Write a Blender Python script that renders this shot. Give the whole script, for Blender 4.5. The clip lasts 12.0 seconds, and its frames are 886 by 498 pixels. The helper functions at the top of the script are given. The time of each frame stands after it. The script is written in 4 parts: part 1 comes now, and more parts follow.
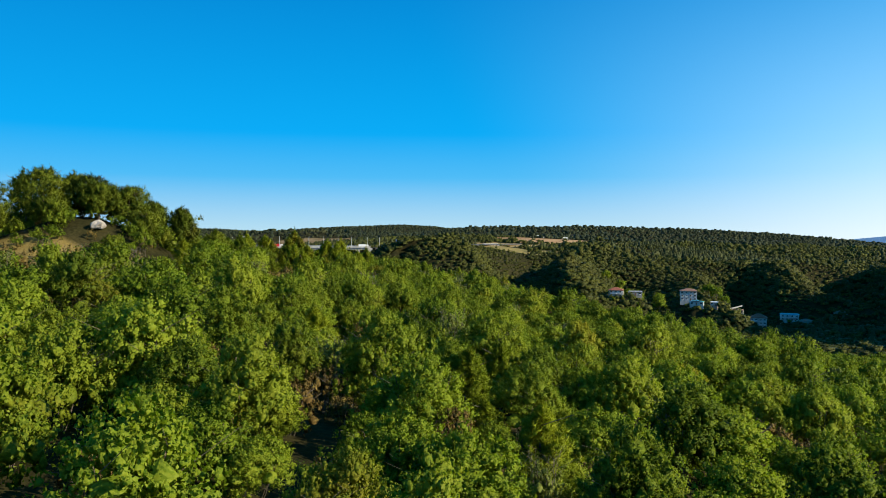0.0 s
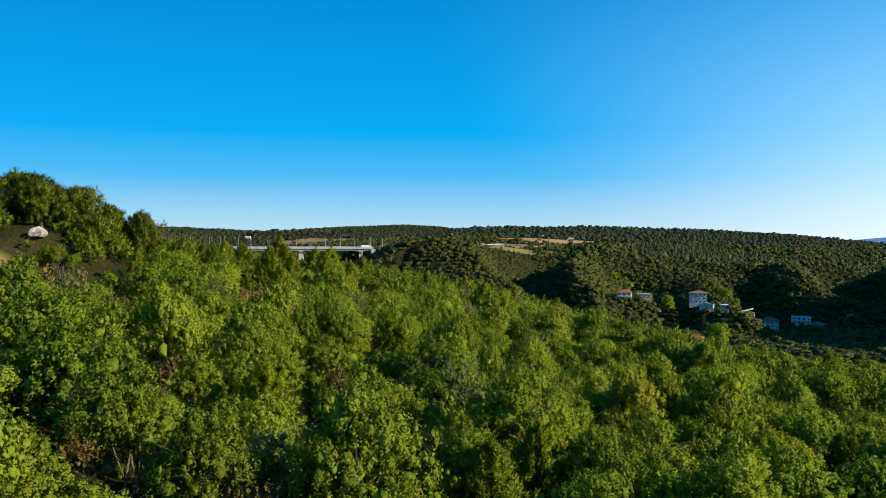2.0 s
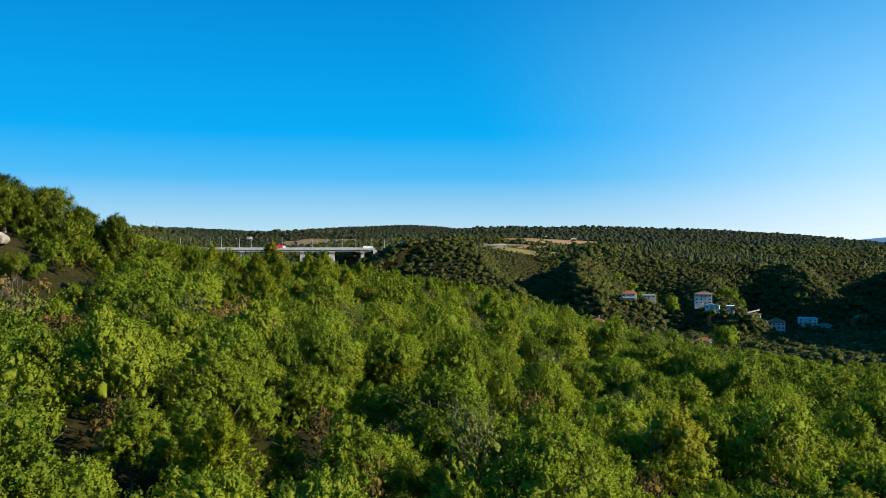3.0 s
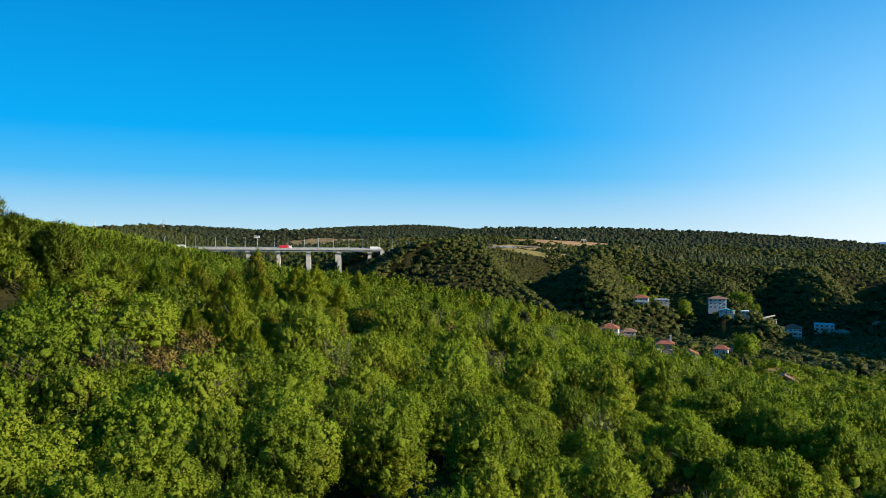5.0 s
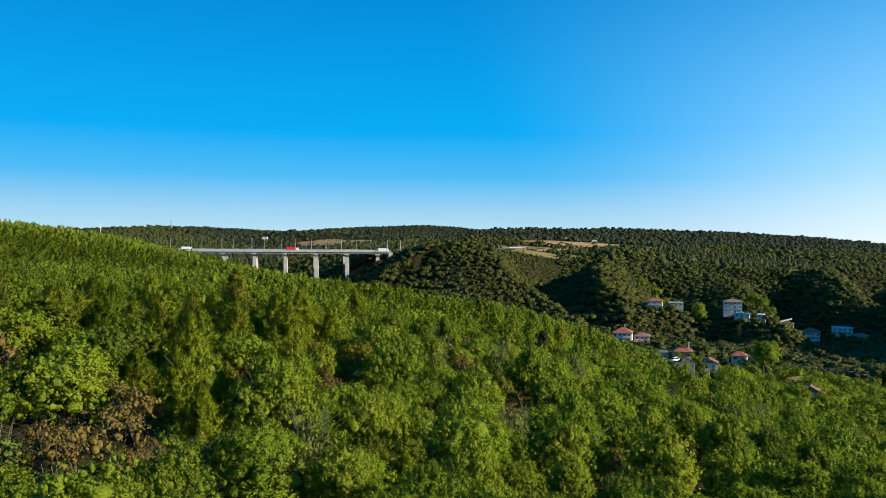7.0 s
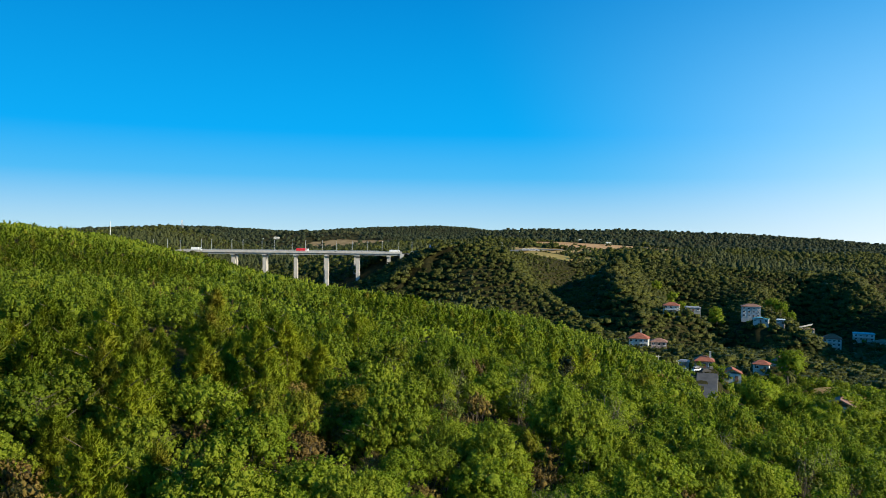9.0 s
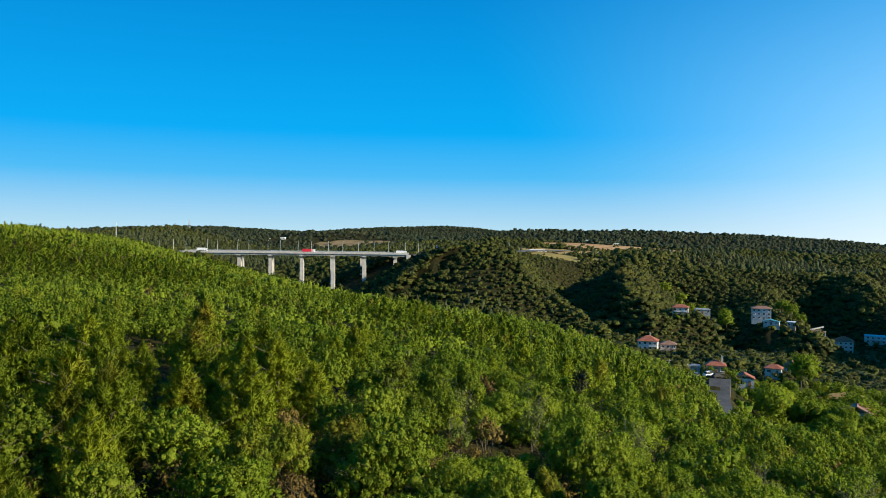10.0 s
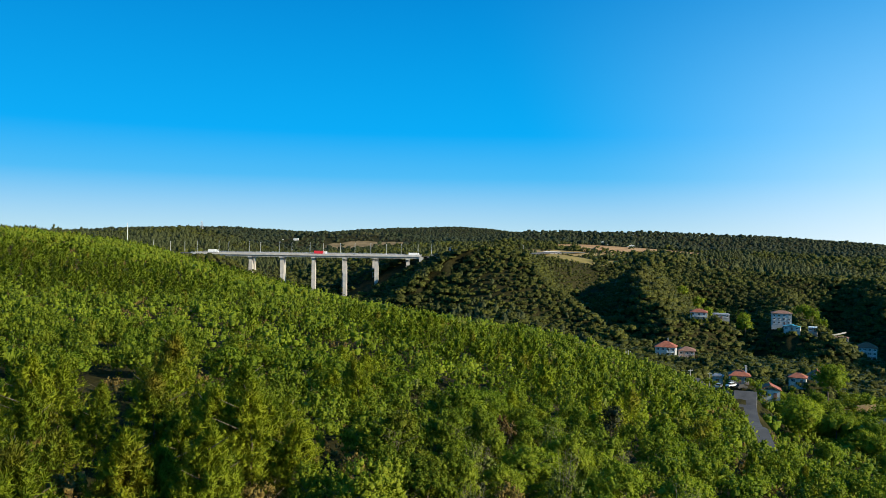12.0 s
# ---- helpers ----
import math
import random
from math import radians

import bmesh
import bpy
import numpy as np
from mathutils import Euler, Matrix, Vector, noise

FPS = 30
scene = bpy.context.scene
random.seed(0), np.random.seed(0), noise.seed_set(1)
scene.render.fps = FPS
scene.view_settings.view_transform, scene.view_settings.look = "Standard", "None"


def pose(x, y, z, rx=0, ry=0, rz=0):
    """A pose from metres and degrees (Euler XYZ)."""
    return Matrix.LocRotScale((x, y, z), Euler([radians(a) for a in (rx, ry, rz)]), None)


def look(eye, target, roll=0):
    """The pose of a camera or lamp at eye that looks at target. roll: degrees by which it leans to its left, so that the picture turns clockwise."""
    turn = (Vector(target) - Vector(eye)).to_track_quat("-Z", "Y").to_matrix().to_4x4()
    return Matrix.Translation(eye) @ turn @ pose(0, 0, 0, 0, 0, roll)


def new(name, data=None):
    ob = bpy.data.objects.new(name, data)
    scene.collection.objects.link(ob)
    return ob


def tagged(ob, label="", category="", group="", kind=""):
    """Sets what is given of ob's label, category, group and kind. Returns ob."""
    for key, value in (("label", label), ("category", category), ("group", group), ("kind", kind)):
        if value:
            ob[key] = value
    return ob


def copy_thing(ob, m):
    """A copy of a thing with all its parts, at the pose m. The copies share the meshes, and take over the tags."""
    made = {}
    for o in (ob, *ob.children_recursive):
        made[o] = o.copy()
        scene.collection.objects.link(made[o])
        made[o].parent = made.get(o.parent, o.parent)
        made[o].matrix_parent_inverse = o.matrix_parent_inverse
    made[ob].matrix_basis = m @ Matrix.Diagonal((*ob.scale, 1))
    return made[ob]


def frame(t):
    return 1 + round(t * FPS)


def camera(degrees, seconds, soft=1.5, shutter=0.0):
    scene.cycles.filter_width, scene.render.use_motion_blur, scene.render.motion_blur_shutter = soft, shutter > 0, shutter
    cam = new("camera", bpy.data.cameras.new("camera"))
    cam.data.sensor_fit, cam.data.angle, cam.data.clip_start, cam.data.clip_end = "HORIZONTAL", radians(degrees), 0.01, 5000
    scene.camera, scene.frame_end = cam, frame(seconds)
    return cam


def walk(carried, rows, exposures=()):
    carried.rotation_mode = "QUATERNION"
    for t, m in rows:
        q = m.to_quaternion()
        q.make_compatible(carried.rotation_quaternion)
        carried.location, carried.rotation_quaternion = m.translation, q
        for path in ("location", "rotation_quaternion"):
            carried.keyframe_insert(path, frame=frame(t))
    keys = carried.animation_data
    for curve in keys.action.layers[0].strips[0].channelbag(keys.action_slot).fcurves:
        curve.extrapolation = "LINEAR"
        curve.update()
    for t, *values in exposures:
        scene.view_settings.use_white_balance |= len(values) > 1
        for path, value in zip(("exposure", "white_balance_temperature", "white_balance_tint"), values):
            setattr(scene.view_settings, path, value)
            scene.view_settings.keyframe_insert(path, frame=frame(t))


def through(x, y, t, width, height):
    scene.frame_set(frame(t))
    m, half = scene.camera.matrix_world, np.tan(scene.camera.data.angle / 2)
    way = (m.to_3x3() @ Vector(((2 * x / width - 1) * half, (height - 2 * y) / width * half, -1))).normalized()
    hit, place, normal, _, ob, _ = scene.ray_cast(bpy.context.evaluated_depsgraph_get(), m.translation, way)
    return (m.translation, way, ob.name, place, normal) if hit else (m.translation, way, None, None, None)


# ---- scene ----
cam = camera(60.0, 12.0, soft=0.7)
METRES, EYE, TILT, LEAN, TURN = 70.0, 100.0, -1.0, 0.0, 0.0
ROWS = [
    (0.0, -0.0000, 0.0000, -0.0000, 0.00, -0.00, -0.00),
    (0.5, -0.0004, 0.0503, 0.0045, 0.05, 0.01, 0.00),
    (1.0, -0.0009, 0.0991, 0.0082, 0.10, 0.00, -0.00),
    (1.5, -0.0013, 0.1483, 0.0128, 0.20, -0.00, -0.05),
    (2.0, -0.0016, 0.1936, 0.0166, 0.31, -0.01, -0.05),
    (2.5, -0.0019, 0.2407, 0.0207, 0.40, 0.00, 0.00),
    (4.5, -0.0090, 0.4315, 0.0399, 0.87, -0.01, -0.27),
    (5.0, -0.0089, 0.4728, 0.0453, 1.09, -0.02, -0.43),
    (5.5, -0.0089, 0.5154, 0.0512, 1.28, -0.02, -0.47),
    (6.0, -0.0096, 0.5549, 0.0565, 1.39, -0.02, -0.41),
    (6.5, -0.0100, 0.5949, 0.0628, 1.57, -0.03, -0.41),
    (7.0, -0.0106, 0.6322, 0.0680, 1.78, -0.01, -0.39),
    (9.0, -0.0155, 0.7819, 0.0879, 2.68, -0.00, -0.68),
    (9.5, -0.0169, 0.8168, 0.0933, 2.96, 0.02, -0.75),
    (10.0, -0.0184, 0.8509, 0.0986, 3.19, 0.00, -0.75),
    (10.5, -0.0202, 0.8844, 0.1044, 3.43, 0.02, -0.73),
    (11.0, -0.0216, 0.9167, 0.1097, 3.68, 0.02, -0.73),
    (11.5, -0.0233, 0.9497, 0.1155, 3.95, 0.03, -0.82),
    (12.0, -0.0256, 0.9814, 0.1207, 4.18, 0.03, -0.91),
]
walk(cam, [(t, pose(0, 0, EYE, TILT, LEAN, TURN) @ pose(METRES * x, METRES * y, METRES * z, 90 + pitch, roll, yaw)) for t, x, y, z, yaw, pitch, roll in ROWS])

# ---- light: low sun from the east side of the valley, clear sky ----
SUN_AZ, SUN_EL = 111.0, 24.0
world = bpy.data.worlds.new("sky")
scene.world = world
world.use_nodes = True
wn = world.node_tree
wn.nodes.clear()
sky = wn.nodes.new("ShaderNodeTexSky")
sky.sky_type = "NISHITA"
sky.sun_disc = False
sky.sun_elevation, sky.sun_rotation = radians(SUN_EL), radians(SUN_AZ)
sky.altitude, sky.air_density, sky.dust_density, sky.ozone_density = 150, 0.9, 0.0, 4.0
to_sun = Vector((math.sin(radians(SUN_AZ)) * math.cos(radians(SUN_EL)), math.cos(radians(SUN_AZ)) * math.cos(radians(SUN_EL)), math.sin(radians(SUN_EL))))


def sky_node(kind, *links):
    n = wn.nodes.new("ShaderNode" + kind)
    for socket, source in links:
        wn.links.new(source, n.inputs[socket])
    return n


# the clear air's deep blue, paling towards the horizon and towards the sun
way = sky_node("TexCoord").outputs["Generated"]
height = sky_node("SeparateXYZ", (0, way)).outputs[2]
blue = sky_node("ValToRGB", (0, height))
SKY = [(0.0, (0.40, 0.60, 0.70)), (0.03, (0.27, 0.52, 0.72)), (0.075, (0.06, 0.40, 0.74)), (0.13, (0.0, 0.325, 0.74)), (0.30, (0.0, 0.205, 0.55)), (1.0, (0.0, 0.09, 0.30))]
while len(blue.color_ramp.elements) < len(SKY):
    blue.color_ramp.elements.new(0.5)
for e, (p, c) in zip(blue.color_ramp.elements, SKY):
    e.position, e.color = p, (*c, 1)
toward = wn.nodes.new("ShaderNodeVectorMath")
toward.operation = "DOT_PRODUCT"
toward.inputs[1].default_value = to_sun
wn.links.new(way, toward.inputs[0])
glow = sky_node("MapRange", (0, toward.outputs["Value"]))
glow.interpolation_type = "SMOOTHSTEP"
glow.inputs[1].default_value, glow.inputs[2].default_value, glow.inputs[3].default_value, glow.inputs[4].default_value = -0.25, 0.44, 0.0, 1.0
low = sky_node("MapRange", (0, height))
low.interpolation_type = "SMOOTHSTEP"
low.inputs[1].default_value, low.inputs[2].default_value, low.inputs[3].default_value, low.inputs[4].default_value = 0.0, 0.42, 1.0, 0.22
both = sky_node("Math", (0, glow.outputs[0]), (1, low.outputs[0]))
both.operation = "MULTIPLY"
pale = wn.nodes.new("ShaderNodeMix")
pale.data_type = "RGBA"
white = sky_node("ValToRGB", (0, height))
white.color_ramp.elements[0].color = (0.84, 0.90, 0.95, 1)
white.color_ramp.elements[1].position, white.color_ramp.elements[1].color = 0.36, (0.02, 0.42, 0.90, 1)
step = white.color_ramp.elements.new(0.11)
step.color = (0.42, 0.72, 0.93, 1)
wn.links.new(white.outputs[0], pale.inputs[7])
wn.links.new(both.outputs[0], pale.inputs[0])
wn.links.new(blue.outputs[0], pale.inputs[6])
air = sky_node("Background", ("Color", sky.outputs[0]))
air.inputs["Strength"].default_value = 0.001
clear = sky_node("Background", ("Color", pale.outputs[2]))
clear.inputs["Strength"].default_value = 0.80
total = sky_node("AddShader", (0, air.outputs[0]), (1, clear.outputs[0]))
sky_node("OutputWorld", ("Surface", total.outputs[0]))

sun_data = bpy.data.lights.new("sun", "SUN")
sun_data.energy, sun_data.angle, sun_data.color = 5.0, radians(0.55), (1.0, 0.89, 0.66)
sun = new("sun", sun_data)
sun.matrix_world = look(to_sun * 300 + Vector((0, 0, EYE)), (0, 0, EYE))
scene.view_settings.exposure = 0.64

# ---- materials ----
def material(name):
    m = bpy.data.materials.new(name)
    m.use_nodes = True
    m.node_tree.nodes.clear()
    return m, m.node_tree


def node(nt, kind, **inputs):
    n = nt.nodes.new("ShaderNode" + kind)
    for key, value in inputs.items():
        n.inputs[key.replace("_", " ")].default_value = value
    return n


def ramp(nt, fac, *stops):
    n = nt.nodes.new("ShaderNodeValToRGB")
    while len(n.color_ramp.elements) < len(stops):
        n.color_ramp.elements.new(0.5)
    for e, (p, c) in zip(n.color_ramp.elements, stops):
        e.position, e.color = p, (*c, 1)
    nt.links.new(fac, n.inputs[0])
    return n.outputs[0]


def noise_at(nt, scale, detail=3.0, coord=None):
    n = node(nt, "TexNoise", Scale=scale, Detail=detail)
    if coord is None:
        coord = nt.nodes.new("ShaderNodeNewGeometry").outputs["Position"]
    nt.links.new(coord, n.inputs["Vector"])
    return n.outputs["Fac"]


def mix(nt, fac, a, b, blend="MIX"):
    n = nt.nodes.new("ShaderNodeMix")
    n.data_type, n.blend_type = "RGBA", blend
    for value, socket in ((fac, n.inputs[0]), (a, n.inputs[6]), (b, n.inputs[7])):
        if isinstance(value, bpy.types.NodeSocket):
            nt.links.new(value, socket)
        else:
            socket.default_value = value if isinstance(value, (int, float)) else (*value, 1)
    return n.outputs[2]


def maths(nt, op, a, b=0.0):
    n = nt.nodes.new("ShaderNodeMath")
    n.operation = op
    for value, socket in ((a, n.inputs[0]), (b, n.inputs[1])):
        if isinstance(value, bpy.types.NodeSocket):
            nt.links.new(value, socket)
        else:
            socket.default_value = value
    return n.outputs[0]


def finish(nt, shader):
    out = nt.nodes.new("ShaderNodeOutputMaterial")
    nt.links.new(shader, out.inputs["Surface"])


def surface(name, a, b, scale, rough=0.8, metal=0.0, fine=0.0, bump=0.0, random_tint=0.0):
    """A painted, mineral or metal surface: two colours in patches, finer grain over it, and relief."""
    m, nt = material(name)
    col = ramp(nt, noise_at(nt, scale, 5), (0.35, a), (0.65, b))
    if fine:
        grain = ramp(nt, noise_at(nt, fine, 2), (0.3, (0.78, 0.78, 0.78)), (0.7, (1.0, 1.0, 1.0)))
        col = mix(nt, 1.0, col, grain, "MULTIPLY")
    if random_tint:
        info = nt.nodes.new("ShaderNodeObjectInfo")
        t = ramp(nt, info.outputs["Random"], (0.0, (1 - random_tint,) * 3), (1.0, (1.0, 1.0, 1.0)))
        col = mix(nt, 1.0, col, t, "MULTIPLY")
    p = node(nt, "BsdfPrincipled", Roughness=rough, Metallic=metal)
    nt.links.new(col, p.inputs["Base Color"])
    if bump:
        b_n = node(nt, "Bump", Strength=bump, Distance=0.05)
        nt.links.new(noise_at(nt, fine or scale * 6, 3), b_n.inputs["Height"])
        nt.links.new(b_n.outputs[0], p.inputs["Normal"])
    finish(nt, p.outputs[0])
    return m


def foliage(name, dark, mid, light, patch=0.35, dry=None, dry_amount=0.5, through=0.25, rough=0.55, leaf=9.0, wild=0.6):
    """Leaves: tint from leaf to leaf, from plant to plant, and dry patches over the slope."""
    m, nt = material(name)
    geo = nt.nodes.new("ShaderNodeNewGeometry")
    info = nt.nodes.new("ShaderNodeObjectInfo")
    spread = maths(nt, "ADD", maths(nt, "MULTIPLY", geo.outputs["Random Per Island"], 0.16), maths(nt, "MULTIPLY", info.outputs["Random"], 0.50))
    spread = maths(nt, "ADD", spread, maths(nt, "MULTIPLY", noise_at(nt, patch, 3, geo.outputs["Position"]), 0.60))
    # single leaves within the mass: each cell takes a tint and a lie of its own
    cell = node(nt, "TexVoronoi", Scale=leaf)
    nt.links.new(geo.outputs["Position"], cell.inputs["Vector"])
    lie = nt.nodes.new("ShaderNodeVectorMath")
    lie.operation = "MULTIPLY_ADD"
    nt.links.new(cell.outputs["Color"], lie.inputs[0])
    lie.inputs[1].default_value, lie.inputs[2].default_value = (wild,) * 3, (-wild / 2,) * 3
    turned = nt.nodes.new("ShaderNodeVectorMath")
    nt.links.new(lie.outputs[0], turned.inputs[0])
    nt.links.new(geo.outputs["Normal"], turned.inputs[1])
    facing = nt.nodes.new("ShaderNodeVectorMath")
    facing.operation = "NORMALIZE"
    nt.links.new(turned.outputs[0], facing.inputs[0])
    tone = nt.nodes.new("ShaderNodeSeparateColor")
    nt.links.new(cell.outputs["Color"], tone.inputs[0])
    spread = maths(nt, "ADD", spread, maths(nt, "MULTIPLY", maths(nt, "SUBTRACT", tone.outputs[0], 0.5), 0.42))
    col = ramp(nt, spread, (0.25, dark), (0.55, mid), (0.9, light))
    if dry:
        where = ramp(nt, noise_at(nt, patch * 0.45, 4, geo.outputs["Position"]), (dry_amount, (0, 0, 0)), (dry_amount + 0.14, (1, 1, 1)))
        col = mix(nt, maths(nt, "MULTIPLY", where, 0.45), col, dry)
    p = node(nt, "BsdfPrincipled", Roughness=rough)
    p.inputs["Specular IOR Level"].default_value = 0.09
    nt.links.new(col, p.inputs["Base Color"])
    nt.links.new(facing.outputs[0], p.inputs["Normal"])
    tr = nt.nodes.new("ShaderNodeBsdfTranslucent")
    lively = mix(nt, 1.0, col, (1.15, 1.25, 0.55), "MULTIPLY")
    nt.links.new(lively, tr.inputs["Color"])
    ms = nt.nodes.new("ShaderNodeMixShader")
    ms.inputs[0].default_value = through
    nt.links.new(p.outputs[0], ms.inputs[1])
    nt.links.new(tr.outputs[0], ms.inputs[2])
    finish(nt, ms.outputs[0])
    return m


OAK = foliage("oak_leaves", (0.074, 0.112, 0.011), (0.158, 0.212, 0.016), (0.250, 0.290, 0.026), 0.30, (0.26, 0.15, 0.020), 0.585, 0.45, leaf=15.0)
BUSH = foliage("bush_leaves", (0.080, 0.126, 0.011), (0.168, 0.234, 0.016), (0.258, 0.308, 0.027), 0.35, (0.28, 0.18, 0.020), 0.60, 0.45, leaf=14.0)
PINE = foliage("pine_needles", (0.080, 0.120, 0.008), (0.150, 0.200, 0.012), (0.240, 0.275, 0.016), 0.5, (0.26, 0.15, 0.030), 0.57, 0.35, leaf=18.0)
DRY = foliage("dry_heath", (0.070, 0.046, 0.016), (0.128, 0.084, 0.024), (0.19, 0.14, 0.036), 0.9, None, 0.5, 0.2)
PALE = foliage("pale_leaves", (0.07, 0.10, 0.016), (0.13, 0.165, 0.03), (0.21, 0.23, 0.05), 0.6, (0.20, 0.15, 0.05), 0.58, 0.3)
WOODS = foliage("far_leaves", (0.027, 0.032, 0.009), (0.056, 0.062, 0.014), (0.112, 0.118, 0.018), 0.030, (0.085, 0.075, 0.02), 0.60, 0.2, 0.6, 1.0, 0.5)
# needles of far pines and juniper, blue distance haze mixed into the tones
HAZEPINE = foliage("haze_tinted_needles", (0.028, 0.036, 0.018), (0.044, 0.053, 0.024), (0.068, 0.078, 0.028), 0.02, (0.085, 0.075, 0.03), 0.62, 0.15, 0.6, 0.6, 0.5)
DARKPINE = foliage("dark_pine_needles", (0.045, 0.070, 0.008), (0.088, 0.122, 0.010), (0.15, 0.18, 0.014), 0.5, (0.18, 0.12, 0.02), 0.62, 0.25, leaf=14.0)
BARK = surface("bark", (0.10, 0.075, 0.05), (0.19, 0.15, 0.11), 6.0, 0.9, fine=40, bump=0.5)
TWIG = surface("grey_twigs", (0.10, 0.08, 0.06), (0.20, 0.16, 0.12), 5.0, 0.9)


def ground_material():
    m, nt = material("ground")
    geo = nt.nodes.new("ShaderNodeNewGeometry")
    at = geo.outputs["Position"]
    soil = ramp(nt, noise_at(nt, 0.25, 6, at), (0.3, (0.022, 0.022, 0.008)), (0.55, (0.042, 0.038, 0.013)), (0.8, (0.070, 0.055, 0.022)))
    soil = mix(nt, 1.0, soil, ramp(nt, noise_at(nt, 3.0, 4, at), (0.3, (0.6, 0.6, 0.6)), (0.7, (1, 1, 1))), "MULTIPLY")
    xyz = nt.nodes.new("ShaderNodeSeparateXYZ")
    nt.links.new(at, xyz.inputs[0])
    wobble = maths(nt, "MULTIPLY", maths(nt, "SUBTRACT", noise_at(nt, 0.02, 4, at), 0.5), 1.3)
    for cx, cy, rx, ry, a, b in FIELDS:
        dx = maths(nt, "DIVIDE", maths(nt, "SUBTRACT", xyz.outputs[0], cx), rx)
        dy = maths(nt, "DIVIDE", maths(nt, "SUBTRACT", xyz.outputs[1], cy), ry)
        d = maths(nt, "ADD", maths(nt, "ADD", maths(nt, "MULTIPLY", dx, dx), maths(nt, "MULTIPLY", dy, dy)), wobble)
        inside = ramp(nt, d, (0.80, (1, 1, 1)), (1.0, (0, 0, 0)))
        tone = ramp(nt, noise_at(nt, 0.06, 6, at), (0.35, a), (0.62, b))
        soil = mix(nt, inside, soil, tone)
    p = node(nt, "BsdfPrincipled", Roughness=0.95)
    p.inputs["Specular IOR Level"].default_value = 0.05
    nt.links.new(soil, p.inputs["Base Color"])
    b_n = node(nt, "Bump", Strength=0.6, Distance=0.3)
    nt.links.new(noise_at(nt, 1.5, 5, at), b_n.inputs["Height"])
    nt.links.new(b_n.outputs[0], p.inputs["Normal"])
    finish(nt, p.outputs[0])
    return m


# dry fields and bare earth on the plateau and in the valley: centre, half sizes, two tones
FIELDS = [
    (35, 1005, 120, 48, (0.20, 0.165, 0.05), (0.30, 0.22, 0.08)),
    (70, 1130, 165, 80, (0.24, 0.165, 0.06), (0.36, 0.25, 0.11)),
    (200, 1265, 125, 75, (0.30, 0.17, 0.08), (0.42, 0.26, 0.13)),
    (485, 1535, 175, 70, (0.10, 0.095, 0.085), (0.19, 0.165, 0.13)),
    (141, 367, 16, 9, (0.26, 0.16, 0.07), (0.33, 0.22, 0.10)),
    (-250, 1500, 90, 55, (0.17, 0.12, 0.06), (0.24, 0.17, 0.09)),
    (-44, 74, 12, 7, (0.16, 0.12, 0.04), (0.24, 0.17, 0.05)),
]
GROUND = ground_material()

# ---- the lie of the land ----
def smooth(v, a, b):
    s = np.clip((v - a) / (b - a), 0, 1)
    return s * s * (3 - 2 * s)


def smooth_max(a, b, k):
    h = np.clip(0.5 + 0.5 * (a - b) / k, 0, 1)
    return b * (1 - h) + a * h + k * h * (1 - h)


HILL = [-6.83, -4.1, -2.62, -0.25, -0.17, -21.31, -1.8, 0.73, -0.38, -9.33, 2.26, 0.92, -5.66, 1.16, -2.16]


def shoulder(x, y):
    """The bare knob under the tall pines."""
    return 5.5 * np.exp(-((x + 40.5) / 10) ** 2 - ((y - 86.5) / 8) ** 2)


def near_hill(x, y):
    """Height of the near spur's leafy top: a fourth-order surface, carried on beyond its edges."""
    cx, cy = np.clip(x, -200, 100), np.clip(y, -40, 430)
    u, v = cx / 100, (cy - 150) / 100
    z, k = 0.0, 0
    for i in range(5):
        for j in range(5 - i):
            z = z + HILL[k] * u ** i * v ** j
            k += 1
    z = z + 3 * np.exp(-((x - 18) / 28) ** 2 - ((y - 258) / 30) ** 2)
    z = z - 6.0 * np.exp(-((x + 95) / 60) ** 2 - ((y - 180) / 130) ** 2)
    z = z - 9.0 * smooth(x - 0.33 * (y - 69), -8, 3) * smooth(y, 150, 195) * (1 - smooth(y, 300, 340)) * (1 - smooth(x, 74, 92))
    z = z + 4.0 * np.exp(-((x - 54) / 26) ** 2 - ((y - 88) / 32) ** 2)
    z = z + shoulder(x, y)
    return z - 0.55 * np.maximum(x - 100, 0) - 0.22 * np.maximum(y - 430, 0) - 0.02 * np.maximum(-40 - y, 0)


# valley floors: x, y, height, half width of the floor, width of the flank
VALLEYS = [
    [(20, -120, -62, 30, 260), (85, 200, -44, 10, 240), (112, 340, -53, 12, 230), (122, 540, -70, 20, 150), (330, 690, -86, 40, 330), (700, 760, -92, 60, 400), (1500, 900, -95, 80, 600)],
    [(105, 545, -68, 10, 120), (20, 600, -62, 15, 150), (-120, 650, -58, 20, 110), (-165, 768, -55, 10, 78), (-240, 900, -46, 10, 105), (-330, 1080, -32, 10, 160), (-300, 1400, -22, 30, 200)],
    [(100, 440, -60, 60, 120), (-60, 500, -58, 60, 120), (-130, 610, -54, 50, 110)],
    [(150, 220, -50, 40, 420), (160, 320, -58, 60, 420), (215, 430, -68, 55, 320), (275, 560, -82, 60, 170)],
    [(100, 600, -74, 4, 62), (78, 700, -66, 4, 66), (88, 800, -52, 5, 66), (125, 920, -32, 6, 70), (150, 1010, -22, 6, 70)],
]
